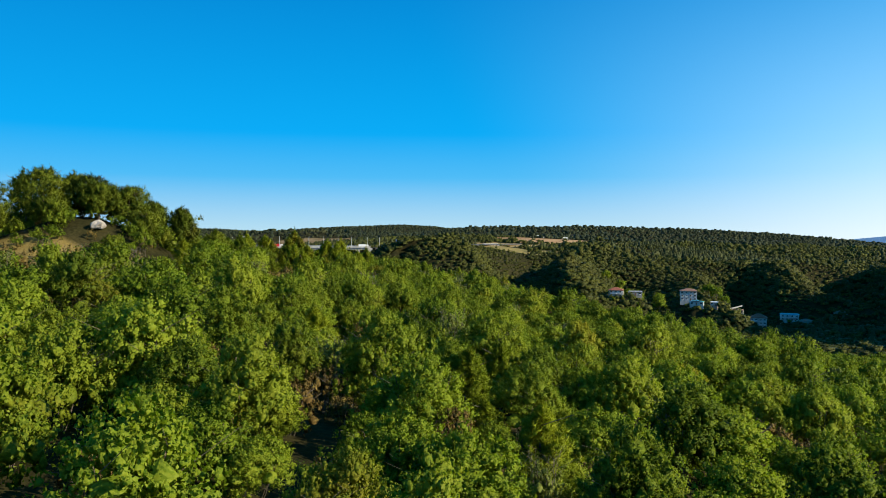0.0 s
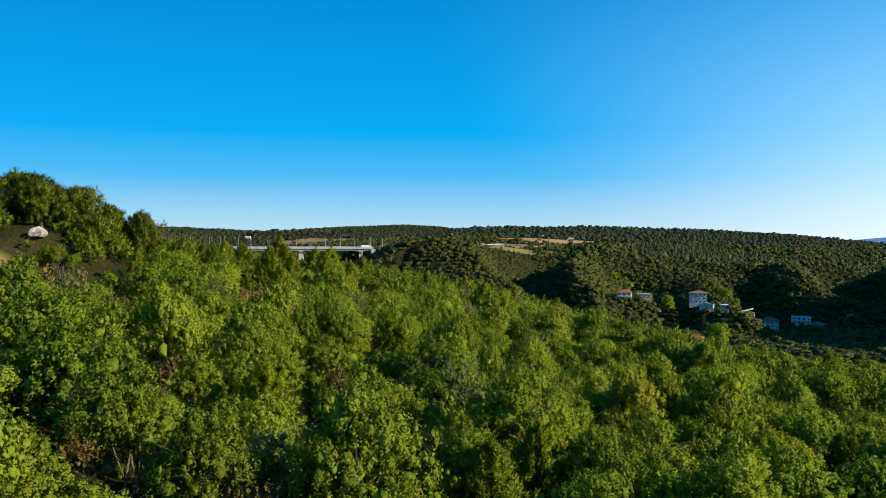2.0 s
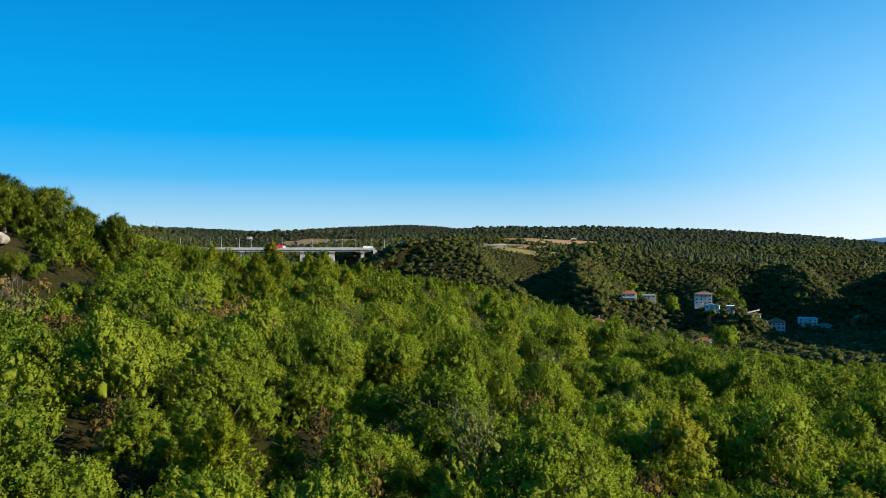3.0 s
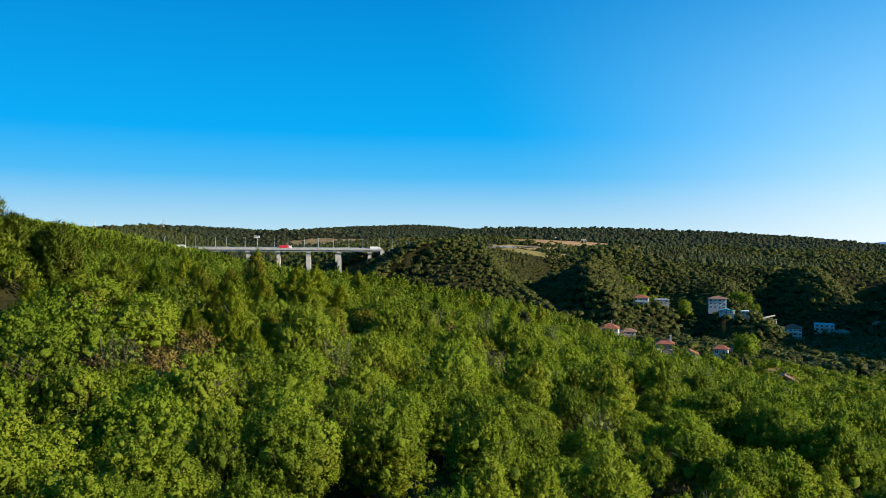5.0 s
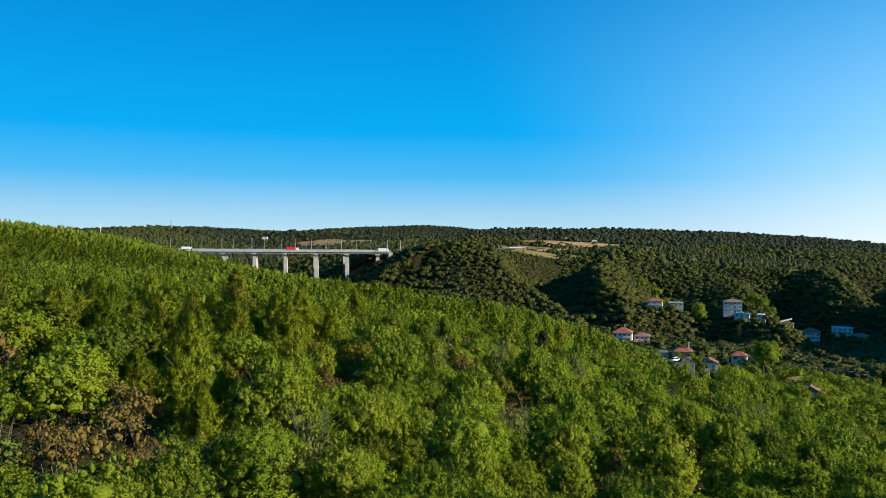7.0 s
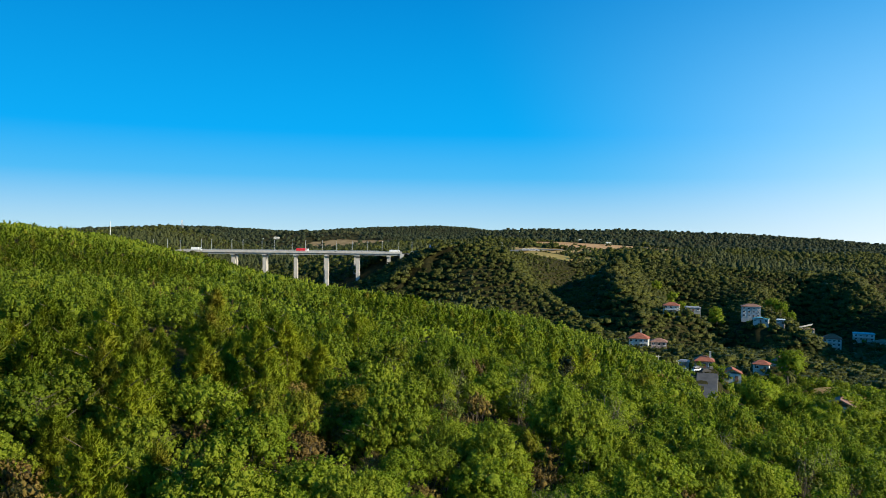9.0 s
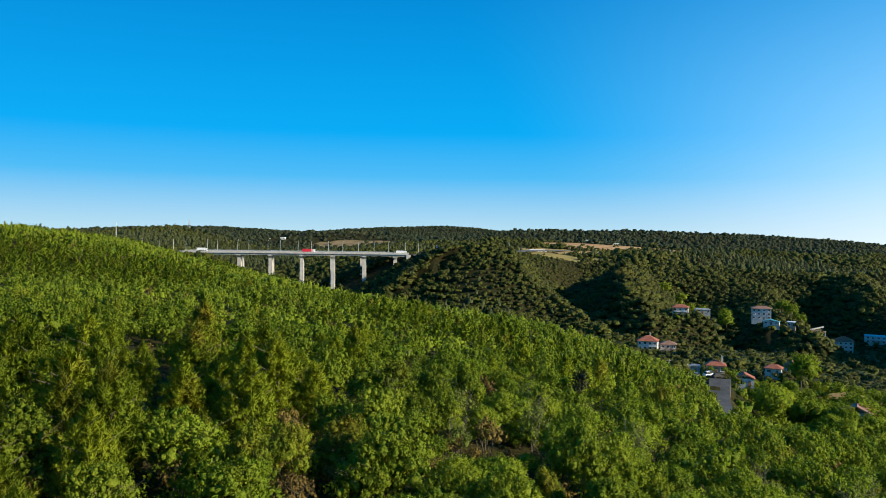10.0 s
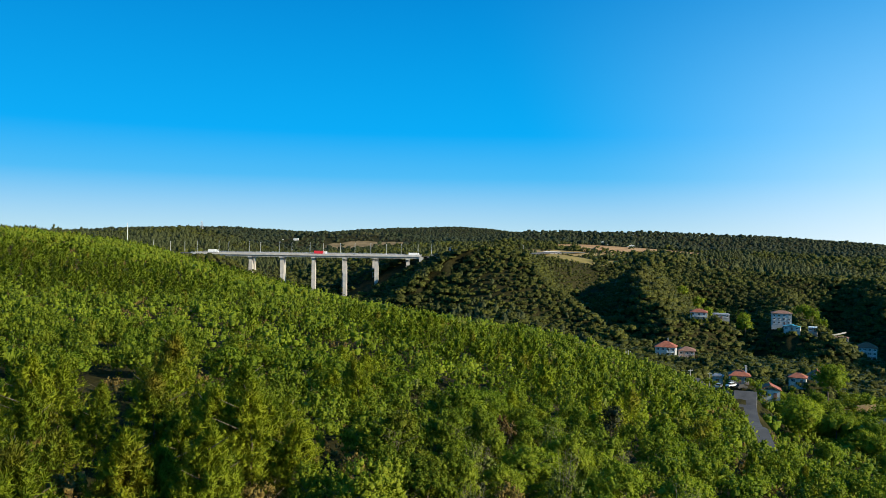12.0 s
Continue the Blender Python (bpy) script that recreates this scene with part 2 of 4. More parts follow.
# hills: x, y, rise, half length across, half length ahead
HILLS = [
    (-520, 1330, 26, 260, 170), (-700, 950, 20, 260, 200), (-330, 1640, 22, 200, 160), (-380, 3300, 46, 420, 420), (-40, 3500, 30, 260, 300),
    (90, 1800, 22, 190, 260), (330, 1960, 25, 260, 240), (640, 2120, 26, 300, 240), (950, 2300, 25, 260, 220), (-900, 2400, 34, 500, 500),
    (140, 720, 7, 40, 80), (282, 760, 9, 40, 80), (10, 690, 6, 50, 90), (1700, 3000, -8, 700, 900), (215, 940, 5, 80, 60), (170, 1330, 13, 330, 130), (480, 1450, -12, 200, 85), (400, 1170, -13, 220, 190),
]


# spurs and gullies that run down the flanks: a line on the plan, height, half width
SPURS = [
    ([(4, 620), (-6, 700), (-14, 780)], 8, 34), ([(118, 630), (108, 740), (128, 850)], 8, 40), ([(188, 640), (194, 730), (206, 850)], -17, 28),
    ([(246, 650), (259, 735), (280, 850)], 15, 26), ([(290, 660), (293, 735), (318, 850)], -13, 22), ([(362, 690), (366, 780), (392, 890)], 27, 33),
    ([(60, 720), (74, 800), (110, 900)], -8, 26), ([(430, 760), (445, 850), (470, 950)], -16, 34), ([(500, 780), (520, 900)], 18, 40),
    ([(150, 900), (260, 1000), (420, 1080)], -7, 40), ([(330, 930), (480, 1010)], 7, 36), ([(180, 1010), (330, 1110)], 5, 40),
]


def canopy_base(x, y):
    """Bare ground away from the near spur."""
    x, y = np.asarray(x, float), np.asarray(y, float)
    top = -15.0 + 0 * x - 0.018 * np.maximum(x - 350, 0) * (y < 5000)
    for hx, hy, h, sx, sy in HILLS:
        top = top + h * np.exp(-((x - hx) / sx) ** 2 - ((y - hy) / sy) ** 2)
    top = top + 2.0 * np.sin(x / 71 + 1.3) * np.sin(y / 93)
    z = top
    for line in VALLEYS:
        best = np.full(np.shape(x), 1e9)
        fl, w0, w1 = (np.zeros(np.shape(x)) for _ in range(3))
        for (ax, ay, az, aw, af), (bx, by, bz, bw, bf) in zip(line, line[1:]):
            s = np.clip(((x - ax) * (bx - ax) + (y - ay) * (by - ay)) / ((bx - ax) ** 2 + (by - ay) ** 2), 0, 1)
            d = np.hypot(x - ax - s * (bx - ax), y - ay - s * (by - ay))
            hit = d < best
            best = np.where(hit, d, best)
            fl, w0, w1 = np.where(hit, az + s * (bz - az), fl), np.where(hit, aw + s * (bw - aw), w0), np.where(hit, af + s * (bf - af), w1)
        rise = np.clip((best - w0) / w1, 0, 1)
        rise = 0.35 * rise + 0.65 * rise * rise * (3 - 2 * rise)
        z = np.minimum(z, np.minimum(fl, z) + (top - np.minimum(fl, z)) * rise)
    for line, h, w in SPURS:
        d = np.full(np.shape(x), 1e9)
        for (ax, ay), (bx, by) in zip(line, line[1:]):
            s = np.clip(((x - ax) * (bx - ax) + (y - ay) * (by - ay)) / ((bx - ax) ** 2 + (by - ay) ** 2), 0, 1)
            d = np.minimum(d, np.hypot(x - ax - s * (bx - ax), y - ay - s * (by - ay)))
        z = z + h * np.exp(-(d / w) ** 2)
    # the high ridge east of the village, which keeps the low sun off it
    return z + 150 * np.exp(-((x - 575) / 105) ** 2 - ((y - 570) / 230) ** 2)


def ground_z(x, y):
    x, y = np.asarray(x, float), np.asarray(y, float)
    z = smooth_max(near_hill(x, y) - 3.3, canopy_base(x, y), 5.0)
    near = np.exp(-((x / 260) ** 2 + ((y - 100) / 320) ** 2))
    z = z + near * 0.35 * np.sin(x / 4.1 + 0.7 * np.sin(y / 6.3)) * np.sin(y / 5.3)
    for px, py, pz, r in PLOTS:
        w = np.exp(-((x - px) ** 2 + (y - py) ** 2) / (r * 1.35) ** 2)
        z = z * (1 - w) + pz * w
    return z + EYE


# levelled plots of the houses and the lane: x, y, height, half size
PLOTS = [
    (108, 556, -68.2, 15), (86, 352, -44.4, 13), (150, 647, -51.2, 14), (164, 651, -51.4, 9), (222, 695, -57.2, 10), (224, 677, -59.8, 8), (239, 673, -61.8, 6), (253, 659, -68.8, 7), (268, 653, -79, 9), (267, 637, -84.3, 8),
    (139, 429, -55.6, 9), (327, 722, -80.4, 11), (334, 697, -87.4, 11), (353, 693, -87.4, 10), (366, 704, -77.4, 9), (115, 306, -52.2, 8), (66, 285, -38.2, 7), (75, 312, -39.6, 8), (58, 252, -36.8, 6), (73, 372, -46.5, 8), (127, 376, -59, 9), (141, 367, -53.5, 12),
    (-285, 765, -13.5, 12), (-66, 779, -14.5, 8), (-20, 858, -12.6, 22), (20, 935, -12.6, 20), (60, 1060, -12.8, 26), (110, 1130, -12.8, 26),
]


def grid_mesh(name, verts, faces, mat, normals=None):
    me = bpy.data.meshes.new(name)
    verts, faces = np.asarray(verts, np.float32), np.asarray(faces, np.int32)
    n, k = faces.shape
    me.vertices.add(len(verts))
    me.vertices.foreach_set("co", verts.ravel())
    me.loops.add(n * k)
    me.loops.foreach_set("vertex_index", faces.ravel())
    me.polygons.add(n)
    me.polygons.foreach_set("loop_start", np.arange(0, n * k, k, dtype=np.int32))
    me.materials.append(mat)
    me.update(calc_edges=True)
    if normals is None:
        me.shade_flat()
    else:
        me.shade_smooth()
        me.normals_split_custom_set_from_vertices(normals)
    return me


az = np.radians(np.concatenate([np.arange(-46, 46, 0.4), np.arange(46, 314, 4.0)]))
rings = 3.0 * 1.0295 ** np.arange(0, 255)
rings = np.concatenate([[0.05], rings])
gx = rings[:, None] * np.sin(az)[None]
gy = 20 + rings[:, None] * np.cos(az)[None]
gz = ground_z(gx, gy)
na, nr = len(az), len(rings)
i0 = (np.arange(nr - 1)[:, None] * na + np.arange(na)[None]).ravel()
i1 = (np.arange(nr - 1)[:, None] * na + (np.arange(na)[None] + 1) % na).ravel()
ground_me = grid_mesh("ground", np.stack([gx, gy, gz], -1).reshape(-1, 3), np.stack([i0, i1, i1 + na, i0 + na], -1), GROUND)
ground_me.shade_smooth()
tagged(new("ground", ground_me), "wooded hills and valley with brown dry soil", "ground", kind="structure")

# ---- plants ----
def part(name, me, parent, label=""):
    ob = new(name, me)
    ob.parent = parent
    return tagged(ob, label)


def unit(v):
    return v / np.maximum(np.linalg.norm(v, axis=-1, keepdims=True), 1e-6)


def quad_sphere(n):
    """Unit sphere of n x n quads to each side of a cube, without its underside."""
    seen, V, F = {}, [], []
    s = [math.tan(math.pi / 4 * (2 * i / n - 1)) for i in range(n + 1)]
    sides = [lambda a, b: (1, a, b), lambda a, b: (-1, -a, b), lambda a, b: (-a, 1, b), lambda a, b: (a, -1, b), lambda a, b: (a, b, 1)]
    for side in sides:
        for i in range(n):
            for j in range(n):
                f = []
                for a, b in ((s[i], s[j]), (s[i + 1], s[j]), (s[i + 1], s[j + 1]), (s[i], s[j + 1])):
                    p = side(a, b)
                    key = tuple(round(c, 4) for c in p)
                    if key not in seen:
                        seen[key] = len(V)
                        V.append(p)
                    f.append(seen[key])
                F.append(f)
    return unit(np.array(V)), np.array(F)


SPHERE1 = quad_sphere(1)


def leaf_quads(rng, c, size, slim, out, tilt):
    """One rhombic leaf at each place c, facing more or less outward; its corners and its way."""
    n = len(c)
    nrm = unit(unit(out) + rng.normal(size=(n, 3)) * tilt)
    a = unit(np.cross(nrm, rng.normal(size=(n, 3))))
    b = np.cross(nrm, a)
    s = (size * rng.uniform(0.65, 1.35, n))[:, None]
    droop = nrm * s * 0.15
    v = np.stack([c - a * s / 2 - droop, c - b * s * slim / 2, c + a * s / 2 - droop, c + b * s * slim / 2], 1)
    return v.reshape(-1, 3), nrm


def needle_quads(rng, c, length, slim, out, wild):
    """Narrow brushes of needles that point outward and up."""
    n = len(c)
    way = unit(unit(out) + np.array([0, 0, 0.5]) + rng.normal(size=(n, 3)) * wild)
    side = unit(np.cross(way, rng.normal(size=(n, 3))))
    ln = (length * rng.uniform(0.7, 1.3, n))[:, None]
    w = ln * slim
    c = c - way * ln * 0.35
    v = np.stack([c - side * w, c + side * w, c + way * ln + side * w * 0.35, c + way * ln - side * w * 0.35], 1)
    return v.reshape(-1, 3), way


def rhomb_ball():
    """A round ball of twelve rhombic faces."""
    V, F = [], []
    cube = [(x, y, z) for x in (-1, 1) for y in (-1, 1) for z in (-1, 1)]
    V += [tuple(0.577 * c for c in v) for v in cube]
    tips = {(0, -1): 8, (0, 1): 9, (1, -1): 10, (1, 1): 11, (2, -1): 12, (2, 1): 13}
    for (axis, sign) in tips:
        V.append(tuple(1.08 * sign if k == axis else 0.0 for k in range(3)))
    for i, a in enumerate(cube):
        for j, b in enumerate(cube[i + 1:], i + 1):
            same = [k for k in range(3) if a[k] == b[k]]
            if len(same) == 2:
                f = [i, tips[(same[0], a[same[0]])], j, tips[(same[1], a[same[1]])]]
                p = [np.array(V[k]) for k in f]
                if np.dot(np.cross(p[1] - p[0], p[2] - p[0]), p[0] + p[1] + p[2]) < 0:
                    f = f[::-1]
                F.append(f)
    return np.array(V), np.array(F)


RHOMB = rhomb_ball()


def clump_mesh(rng, P, W, R, leaves, size, slim, needle=False, tilt=0.6, hearts=(), rough=0.22, reach=(0.25, 1.2)):
    """A crown heaped of small leafy clumps at P, of half axes R, each facing W and wearing its own coat of leaves or needles.
    hearts: the denser knots within, as places, half axes, ball and ways. Gives corners, faces and soft normals."""
    n = len(P)
    k = np.repeat(np.arange(n), leaves)
    way = unit(rng.normal(size=(len(k), 3)) + W[k] * 0.7)
    p = P[k] + way * R[k] * rng.uniform(*reach, (len(k), 1))
    p[:, 2] = np.maximum(p[:, 2], 0.08)
    v, own = needle_quads(rng, p, size, slim, way, 0.35) if needle else leaf_quads(rng, p, size, slim, way, tilt)
    mass = P.mean(0) * np.array([1, 1, 0.7])
    soft = unit(W[k] * 0.45 + way * 0.35 + unit(p - mass) * 0.55 + own * (0.2 if needle else 0.28))
    c, r, (bv, bf), w = hearts
    lump = 1 + rough * rng.normal(size=(len(c), len(bv), 1))
    knots = (c[:, None] + bv[None] * r[:, None] * lump).reshape(-1, 3)
    faces = (bf[None] + (np.arange(len(c)) * len(bv))[:, None, None]).reshape(-1, 4) + len(v)
    round_off = unit(bv[None] * 0.75 + w[:, None] * 0.45).reshape(-1, 3)
    return np.concatenate([v, knots]), np.concatenate([np.arange(len(v)).reshape(-1, 4), faces]), np.concatenate([np.repeat(soft, 4, axis=0), round_off])


def clumped(rng, centres, radii, subs, clump, leaves, size, slim=0.7, needle=False, heart_ball=SPHERE1, heart=0.62, tall=1.2, up=0.35):
    """Clumps set over the skin of each lobe."""
    k = np.repeat(np.arange(len(centres)), subs)
    W = unit(rng.normal(size=(len(k), 3)) + np.array([0, 0, up]))
    P = centres[k] + W * radii[k] * rng.uniform(0.66, 1.08, (len(k), 1))
    P[:, 2] = np.maximum(P[:, 2], 0.12)
    rc = clump * rng.uniform(0.65, 1.35, len(k))
    R = np.stack([rc, rc, rc * tall], -1)
    balls = (np.concatenate([P, centres]), np.concatenate([R * 0.4, radii * heart]), heart_ball, np.concatenate([W, np.tile([[0, 0, 1.0]], (len(centres), 1))]))
    return clump_mesh(rng, P, W, R, leaves, size, slim, needle, hearts=balls, rough=0.26, reach=(0.35, 1.35))


def oak_lobes(rng, height, radius, n):
    """Upright clusters of shoots, highest in the middle."""
    a = np.arange(n) * 2.4 + rng.uniform(0, 6.283)
    r = radius * np.sqrt((np.arange(n) + 0.3) / n) * rng.uniform(0.62, 0.9, n)
    w = radius * rng.uniform(0.26, 0.42, n)
    top = height * (1.02 - 0.72 * (r / radius) ** 1.8) * rng.uniform(0.85, 1.1, n)
    hh = w * rng.uniform(0.95, 1.4, n)
    return np.stack([r * np.cos(a), r * np.sin(a), top - hh], -1), np.stack([w, w * rng.uniform(0.8, 1.2, n), hh], -1)


def round_lobes(rng, height, radius, n, low=0.0, fat=1.0):
    d = unit(rng.normal(size=(n, 3)))
    d[:, 2] = np.where(d[:, 2] < -0.45, -d[:, 2], d[:, 2])
    half = (height - low) * 0.5
    c = np.array([0, 0, low + half * 0.85]) + d * np.array([radius * 0.66, radius * 0.66, half * 0.72]) * rng.uniform(0.7, 1.05, (n, 1))
    w = radius * rng.uniform(0.30, 0.50, n) * fat
    return c, np.stack([w, w, w * rng.uniform(0.75, 1.0, n)], -1)


def pine_tufts(rng, height, radius, whorls, per, tufts, low, round_top, tuft):
    """Needle tufts along the boughs, whorl over whorl round the leading shoot: places, ways and half axes."""
    P, W = [], []
    for i in range(whorls):
        t = (i + 0.5) / whorls
        z0 = height * (low + (0.93 - low) * t)
        prof = math.sin(math.pi * (0.30 + 0.66 * t)) ** 0.8 if round_top else (1.02 - t) ** 0.75 * min(1.0, 0.72 + 1.1 * t)
        for j in range(per):
            if rng.uniform() < 0.12:
                continue
            a = 6.283 * (j + rng.uniform(-0.3, 0.3)) / per + i * 0.9
            d = np.array([math.cos(a), math.sin(a), 0.0])
            ln = radius * prof * rng.uniform(0.62, 1.12)
            for s in np.linspace(0.28, 1.0, tufts):
                P.append(d * ln * s + np.array([0, 0, z0 + ln * (0.28 * s * s + 0.10 * s)]) + rng.normal(size=3) * ln * 0.10)
                W.append(d * (0.35 + 0.5 * s) + np.array([0, 0, 0.65]))
    for z in np.linspace(0.82, 1.0, 5):
        P.append(np.array([rng.normal() * 0.05, rng.normal() * 0.05, height * z]))
        W.append(np.array([0, 0, 1.0]))
    P, W = np.array(P), unit(np.array(W))
    r = tuft * rng.uniform(0.7, 1.3, len(P))
    return P, W, np.stack([r, r, r * 1.05], -1)


def limbs(rng, height, radius, stems, thick, rise=0.75, side=3):
    """Tapered stems with side limbs, five-sided."""
    V, F = [], []

    def tube(p, q, r0, r1):
        ax = unit((q - p)[None])[0]
        u = unit(np.cross(ax, [0.31, 0.87, 0.12])[None])[0]
        w = np.cross(ax, u)
        n0 = len(V) * 10
        ring = [np.cos(k * 1.2566) * u + np.sin(k * 1.2566) * w for k in range(5)]
        V.append([p + r0 * o for o in ring] + [q + r1 * o for o in ring])
        F.extend([n0 + k, n0 + (k + 1) % 5, n0 + 5 + (k + 1) % 5, n0 + 5 + k] for k in range(5))

    for _ in range(stems):
        a = rng.uniform(0, 6.283)
        foot = np.array([rng.uniform(-0.2, 0.2), rng.uniform(-0.2, 0.2), 0]) * (1 if stems > 1 else 0.3) + np.array([0, 0, -0.35])
        lean = radius * (0.5 if stems > 1 else 0.08)
        head = np.array([np.cos(a) * lean, np.sin(a) * lean, height * rise])
        knee = foot * 0.45 + head * 0.55 + rng.normal(size=3) * 0.02 * height
        tube(foot, knee, thick, thick * 0.7)
        tube(knee, head, thick * 0.7, thick * 0.3)
        for _ in range(side):
            s = rng.uniform(0.1, 0.9)
            p = knee * (1 - s) + head * s
            b = rng.uniform(0, 6.283)
            tube(p, p + np.array([np.cos(b), np.sin(b), 0.5]) * radius * rng.uniform(0.4, 0.75), thick * 0.38, thick * 0.12)
    return np.array(V).reshape(-1, 3), np.array(F)


def plant(kind, label, category, crown, crown_mat, wood, wood_mat=None, group=""):
    root = tagged(new(kind), label, category, group)
    me = grid_mesh(kind + "_crown", crown[0], crown[1], crown_mat, crown[2])
    part("crown", me, root)
    part("trunk", grid_mesh(kind + "_trunk", *wood, wood_mat or BARK), root)
    return root


def scatter(rng, x0, x1, y0, y1, gap, keep):
    """Jittered places on the plan, one to a cell."""
    X, Y = np.meshgrid(np.arange(x0, x1, gap), np.arange(y0, y1, gap))
    X, Y = X.ravel(), Y.ravel()
    X, Y = X + rng.uniform(-0.48, 0.48, len(X)) * gap, Y + rng.uniform(-0.48, 0.48, len(Y)) * gap
    ok = keep(X, Y)
    return X[ok], Y[ok]


def joined(name, label, rng, X, Y, Z, shapes, lo, hi, mat, squash=(0.8, 1.2), low=None):
    """Many plants of a wood in one mesh, of kind stuff."""
    VV, FF, NN, off = [], [], [], 0
    pick = rng.integers(0, len(shapes), len(X))
    for s, (v, f, n) in enumerate(shapes):
        m = np.where(pick == s)[0]
        if not len(m):
            continue
        a = rng.uniform(0, 6.283, len(m))
        sc = rng.uniform(lo, hi, len(m)) * (1 if low is None else low[m])
        sz = sc * rng.uniform(*squash, len(m))
        ca, sa = (np.cos(a) * sc)[:, None], (np.sin(a) * sc)[:, None]
        P = np.stack([ca * v[None, :, 0] - sa * v[None, :, 1] + X[m, None], sa * v[None, :, 0] + ca * v[None, :, 1] + Y[m, None], sz[:, None] * v[None, :, 2] + Z[m, None]], -1)
        VV.append(P.reshape(-1, 3))
        cn, sn = np.cos(a)[:, None], np.sin(a)[:, None]
        NN.append(np.stack([cn * n[None, :, 0] - sn * n[None, :, 1], sn * n[None, :, 0] + cn * n[None, :, 1], np.broadcast_to(n[None, :, 2], (len(m), len(n)))], -1).reshape(-1, 3))
        FF.append((f[None] + (np.arange(len(m)) * len(v))[:, None, None] + off).reshape(-1, f.shape[1]))
        off += len(m) * len(v)
    ob = new(name, grid_mesh(name, np.concatenate(VV), np.concatenate(FF), mat, np.concatenate(NN)))
    return tagged(ob, label, "woodland", kind="stuff")


rng = np.random.default_rng(7)


def oak(h, r, n, subs, clump, leaves, size, ball=SPHERE1, heart=0.55):
    return clumped(rng, *oak_lobes(rng, h, r, n), subs, clump, leaves, size, 0.66, heart_ball=ball, heart=heart, tall=1.45)


def bush(h, r, n, subs, clump, leaves, size, low=0.0, fat=1.0, ball=SPHERE1, heart=0.55):
    return clumped(rng, *round_lobes(rng, h, r, n, low, fat), subs, clump, leaves, size, 0.74, heart_ball=ball, heart=heart, tall=1.05)


def pine(h, r, whorls, per, tufts, tuft, leaves, size, low=0.12, round_top=False, slim=0.085):
    P, W, R = pine_tufts(rng, h, r, whorls, per, tufts, low, round_top, tuft)
    return clump_mesh(rng, P, W, R, leaves, size, slim, True, hearts=(P, R * 0.38, SPHERE1, W), rough=0.3, reach=(0.25, 1.1))


OAK_SIZES, BUSH_SIZES, PINE_SIZES = ((4.2, 1.9), (4.8, 2.0), (3.6, 1.9), (4.4, 1.7), (3.9, 2.2)), ((3.4, 2.0), (4.0, 2.1), (3.0, 1.9), (3.7, 2.3)), ((5.4, 2.3), (4.6, 2.1), (6.0, 2.5))
HEATH_SIZES, PALE_SIZES = ((2.7, 1.2), (2.3, 1.35)), ((3.4, 1.5), (3.0, 1.4))
ABOUT = [
    ("oak_bush", "green oak bush with upright leafy shoots on the slope", "bush", OAK, BARK),
    ("broadleaf_bush", "bright green rounded broadleaf bush on the slope", "bush", BUSH, BARK),
    ("young_pine", "young pine with yellow-green needle brushes", "tree", PINE, BARK),
    ("dry_heath_bush", "brown dried heath bush between the oaks", "bush", DRY, BARK),
    ("pale_shrub", "pale grey-green shrub with bare twig tips", "bush", PALE, TWIG),
]


def stock(k, crowns):
    """Patterns of one kind of plant, to be copied over the slope."""
    name, label, category, mat, wood = ABOUT[k]
    made = []
    for (h, r), crown in crowns:
        stems = limbs(rng, h, r, 1, 0.09, 0.92) if k == 2 else limbs(rng, h * 1.08, r, 11, 0.014, 1.0) if k == 4 else limbs(rng, h, r, 5, 0.03)
        made.append(plant(name, label, category, crown, mat, stems, wood))
    return made


# patterns for the plants that the flight passes closely, and for those a little further off
fine = [
    stock(0, [(s, oak(*s, 19, 26, 0.175, 30, 0.078, RHOMB, 0.36)) for s in OAK_SIZES]), stock(1, [(s, bush(*s, 20, 26, 0.185, 30, 0.08, ball=RHOMB, heart=0.36)) for s in BUSH_SIZES]),
    stock(2, [(s, pine(*s, 12, 7, 6, 0.24, 34, 0.22)) for s in PINE_SIZES]), stock(3, [(s, oak(*s, 10, 13, 0.12, 20, 0.065, RHOMB, 0.36)) for s in HEATH_SIZES]), stock(4, [(s, oak(*s, 11, 13, 0.13, 20, 0.07, RHOMB, 0.3)) for s in PALE_SIZES]),
]
plain = [
    stock(0, [(s, oak(*s, 17, 18, 0.22, 22, 0.108, RHOMB, 0.36)) for s in OAK_SIZES]), stock(1, [(s, bush(*s, 17, 18, 0.23, 22, 0.112, ball=RHOMB, heart=0.36)) for s in BUSH_SIZES]),
    stock(2, [(s, pine(*s, 11, 6, 5, 0.26, 22, 0.27)) for s in PINE_SIZES]), stock(3, [(s, oak(*s, 8, 9, 0.15, 13, 0.095, RHOMB, 0.36)) for s in HEATH_SIZES]), stock(4, [(s, oak(*s, 9, 9, 0.15, 13, 0.10, RHOMB, 0.3)) for s in PALE_SIZES]),
]
KINDS = [(300, 80, "oak bushes on the slope"), (250, 65, "broadleaf bushes on the slope"), (150, 40, "young pines on the slope"), (180, 70, "heath bushes on the slope"), (60, 25, "pale shrubs on the slope")]

# plots of the village, bare yards and the ways that keep free of plants
WAYS = [([(-300, 762), (-60, 778)], 15), ([(-60, 778), (70, 1080)], 16), ([(48, 205), (58, 252), (66, 285), (75, 312), (80, 345), (73, 372), (95, 420)], 5.0)]


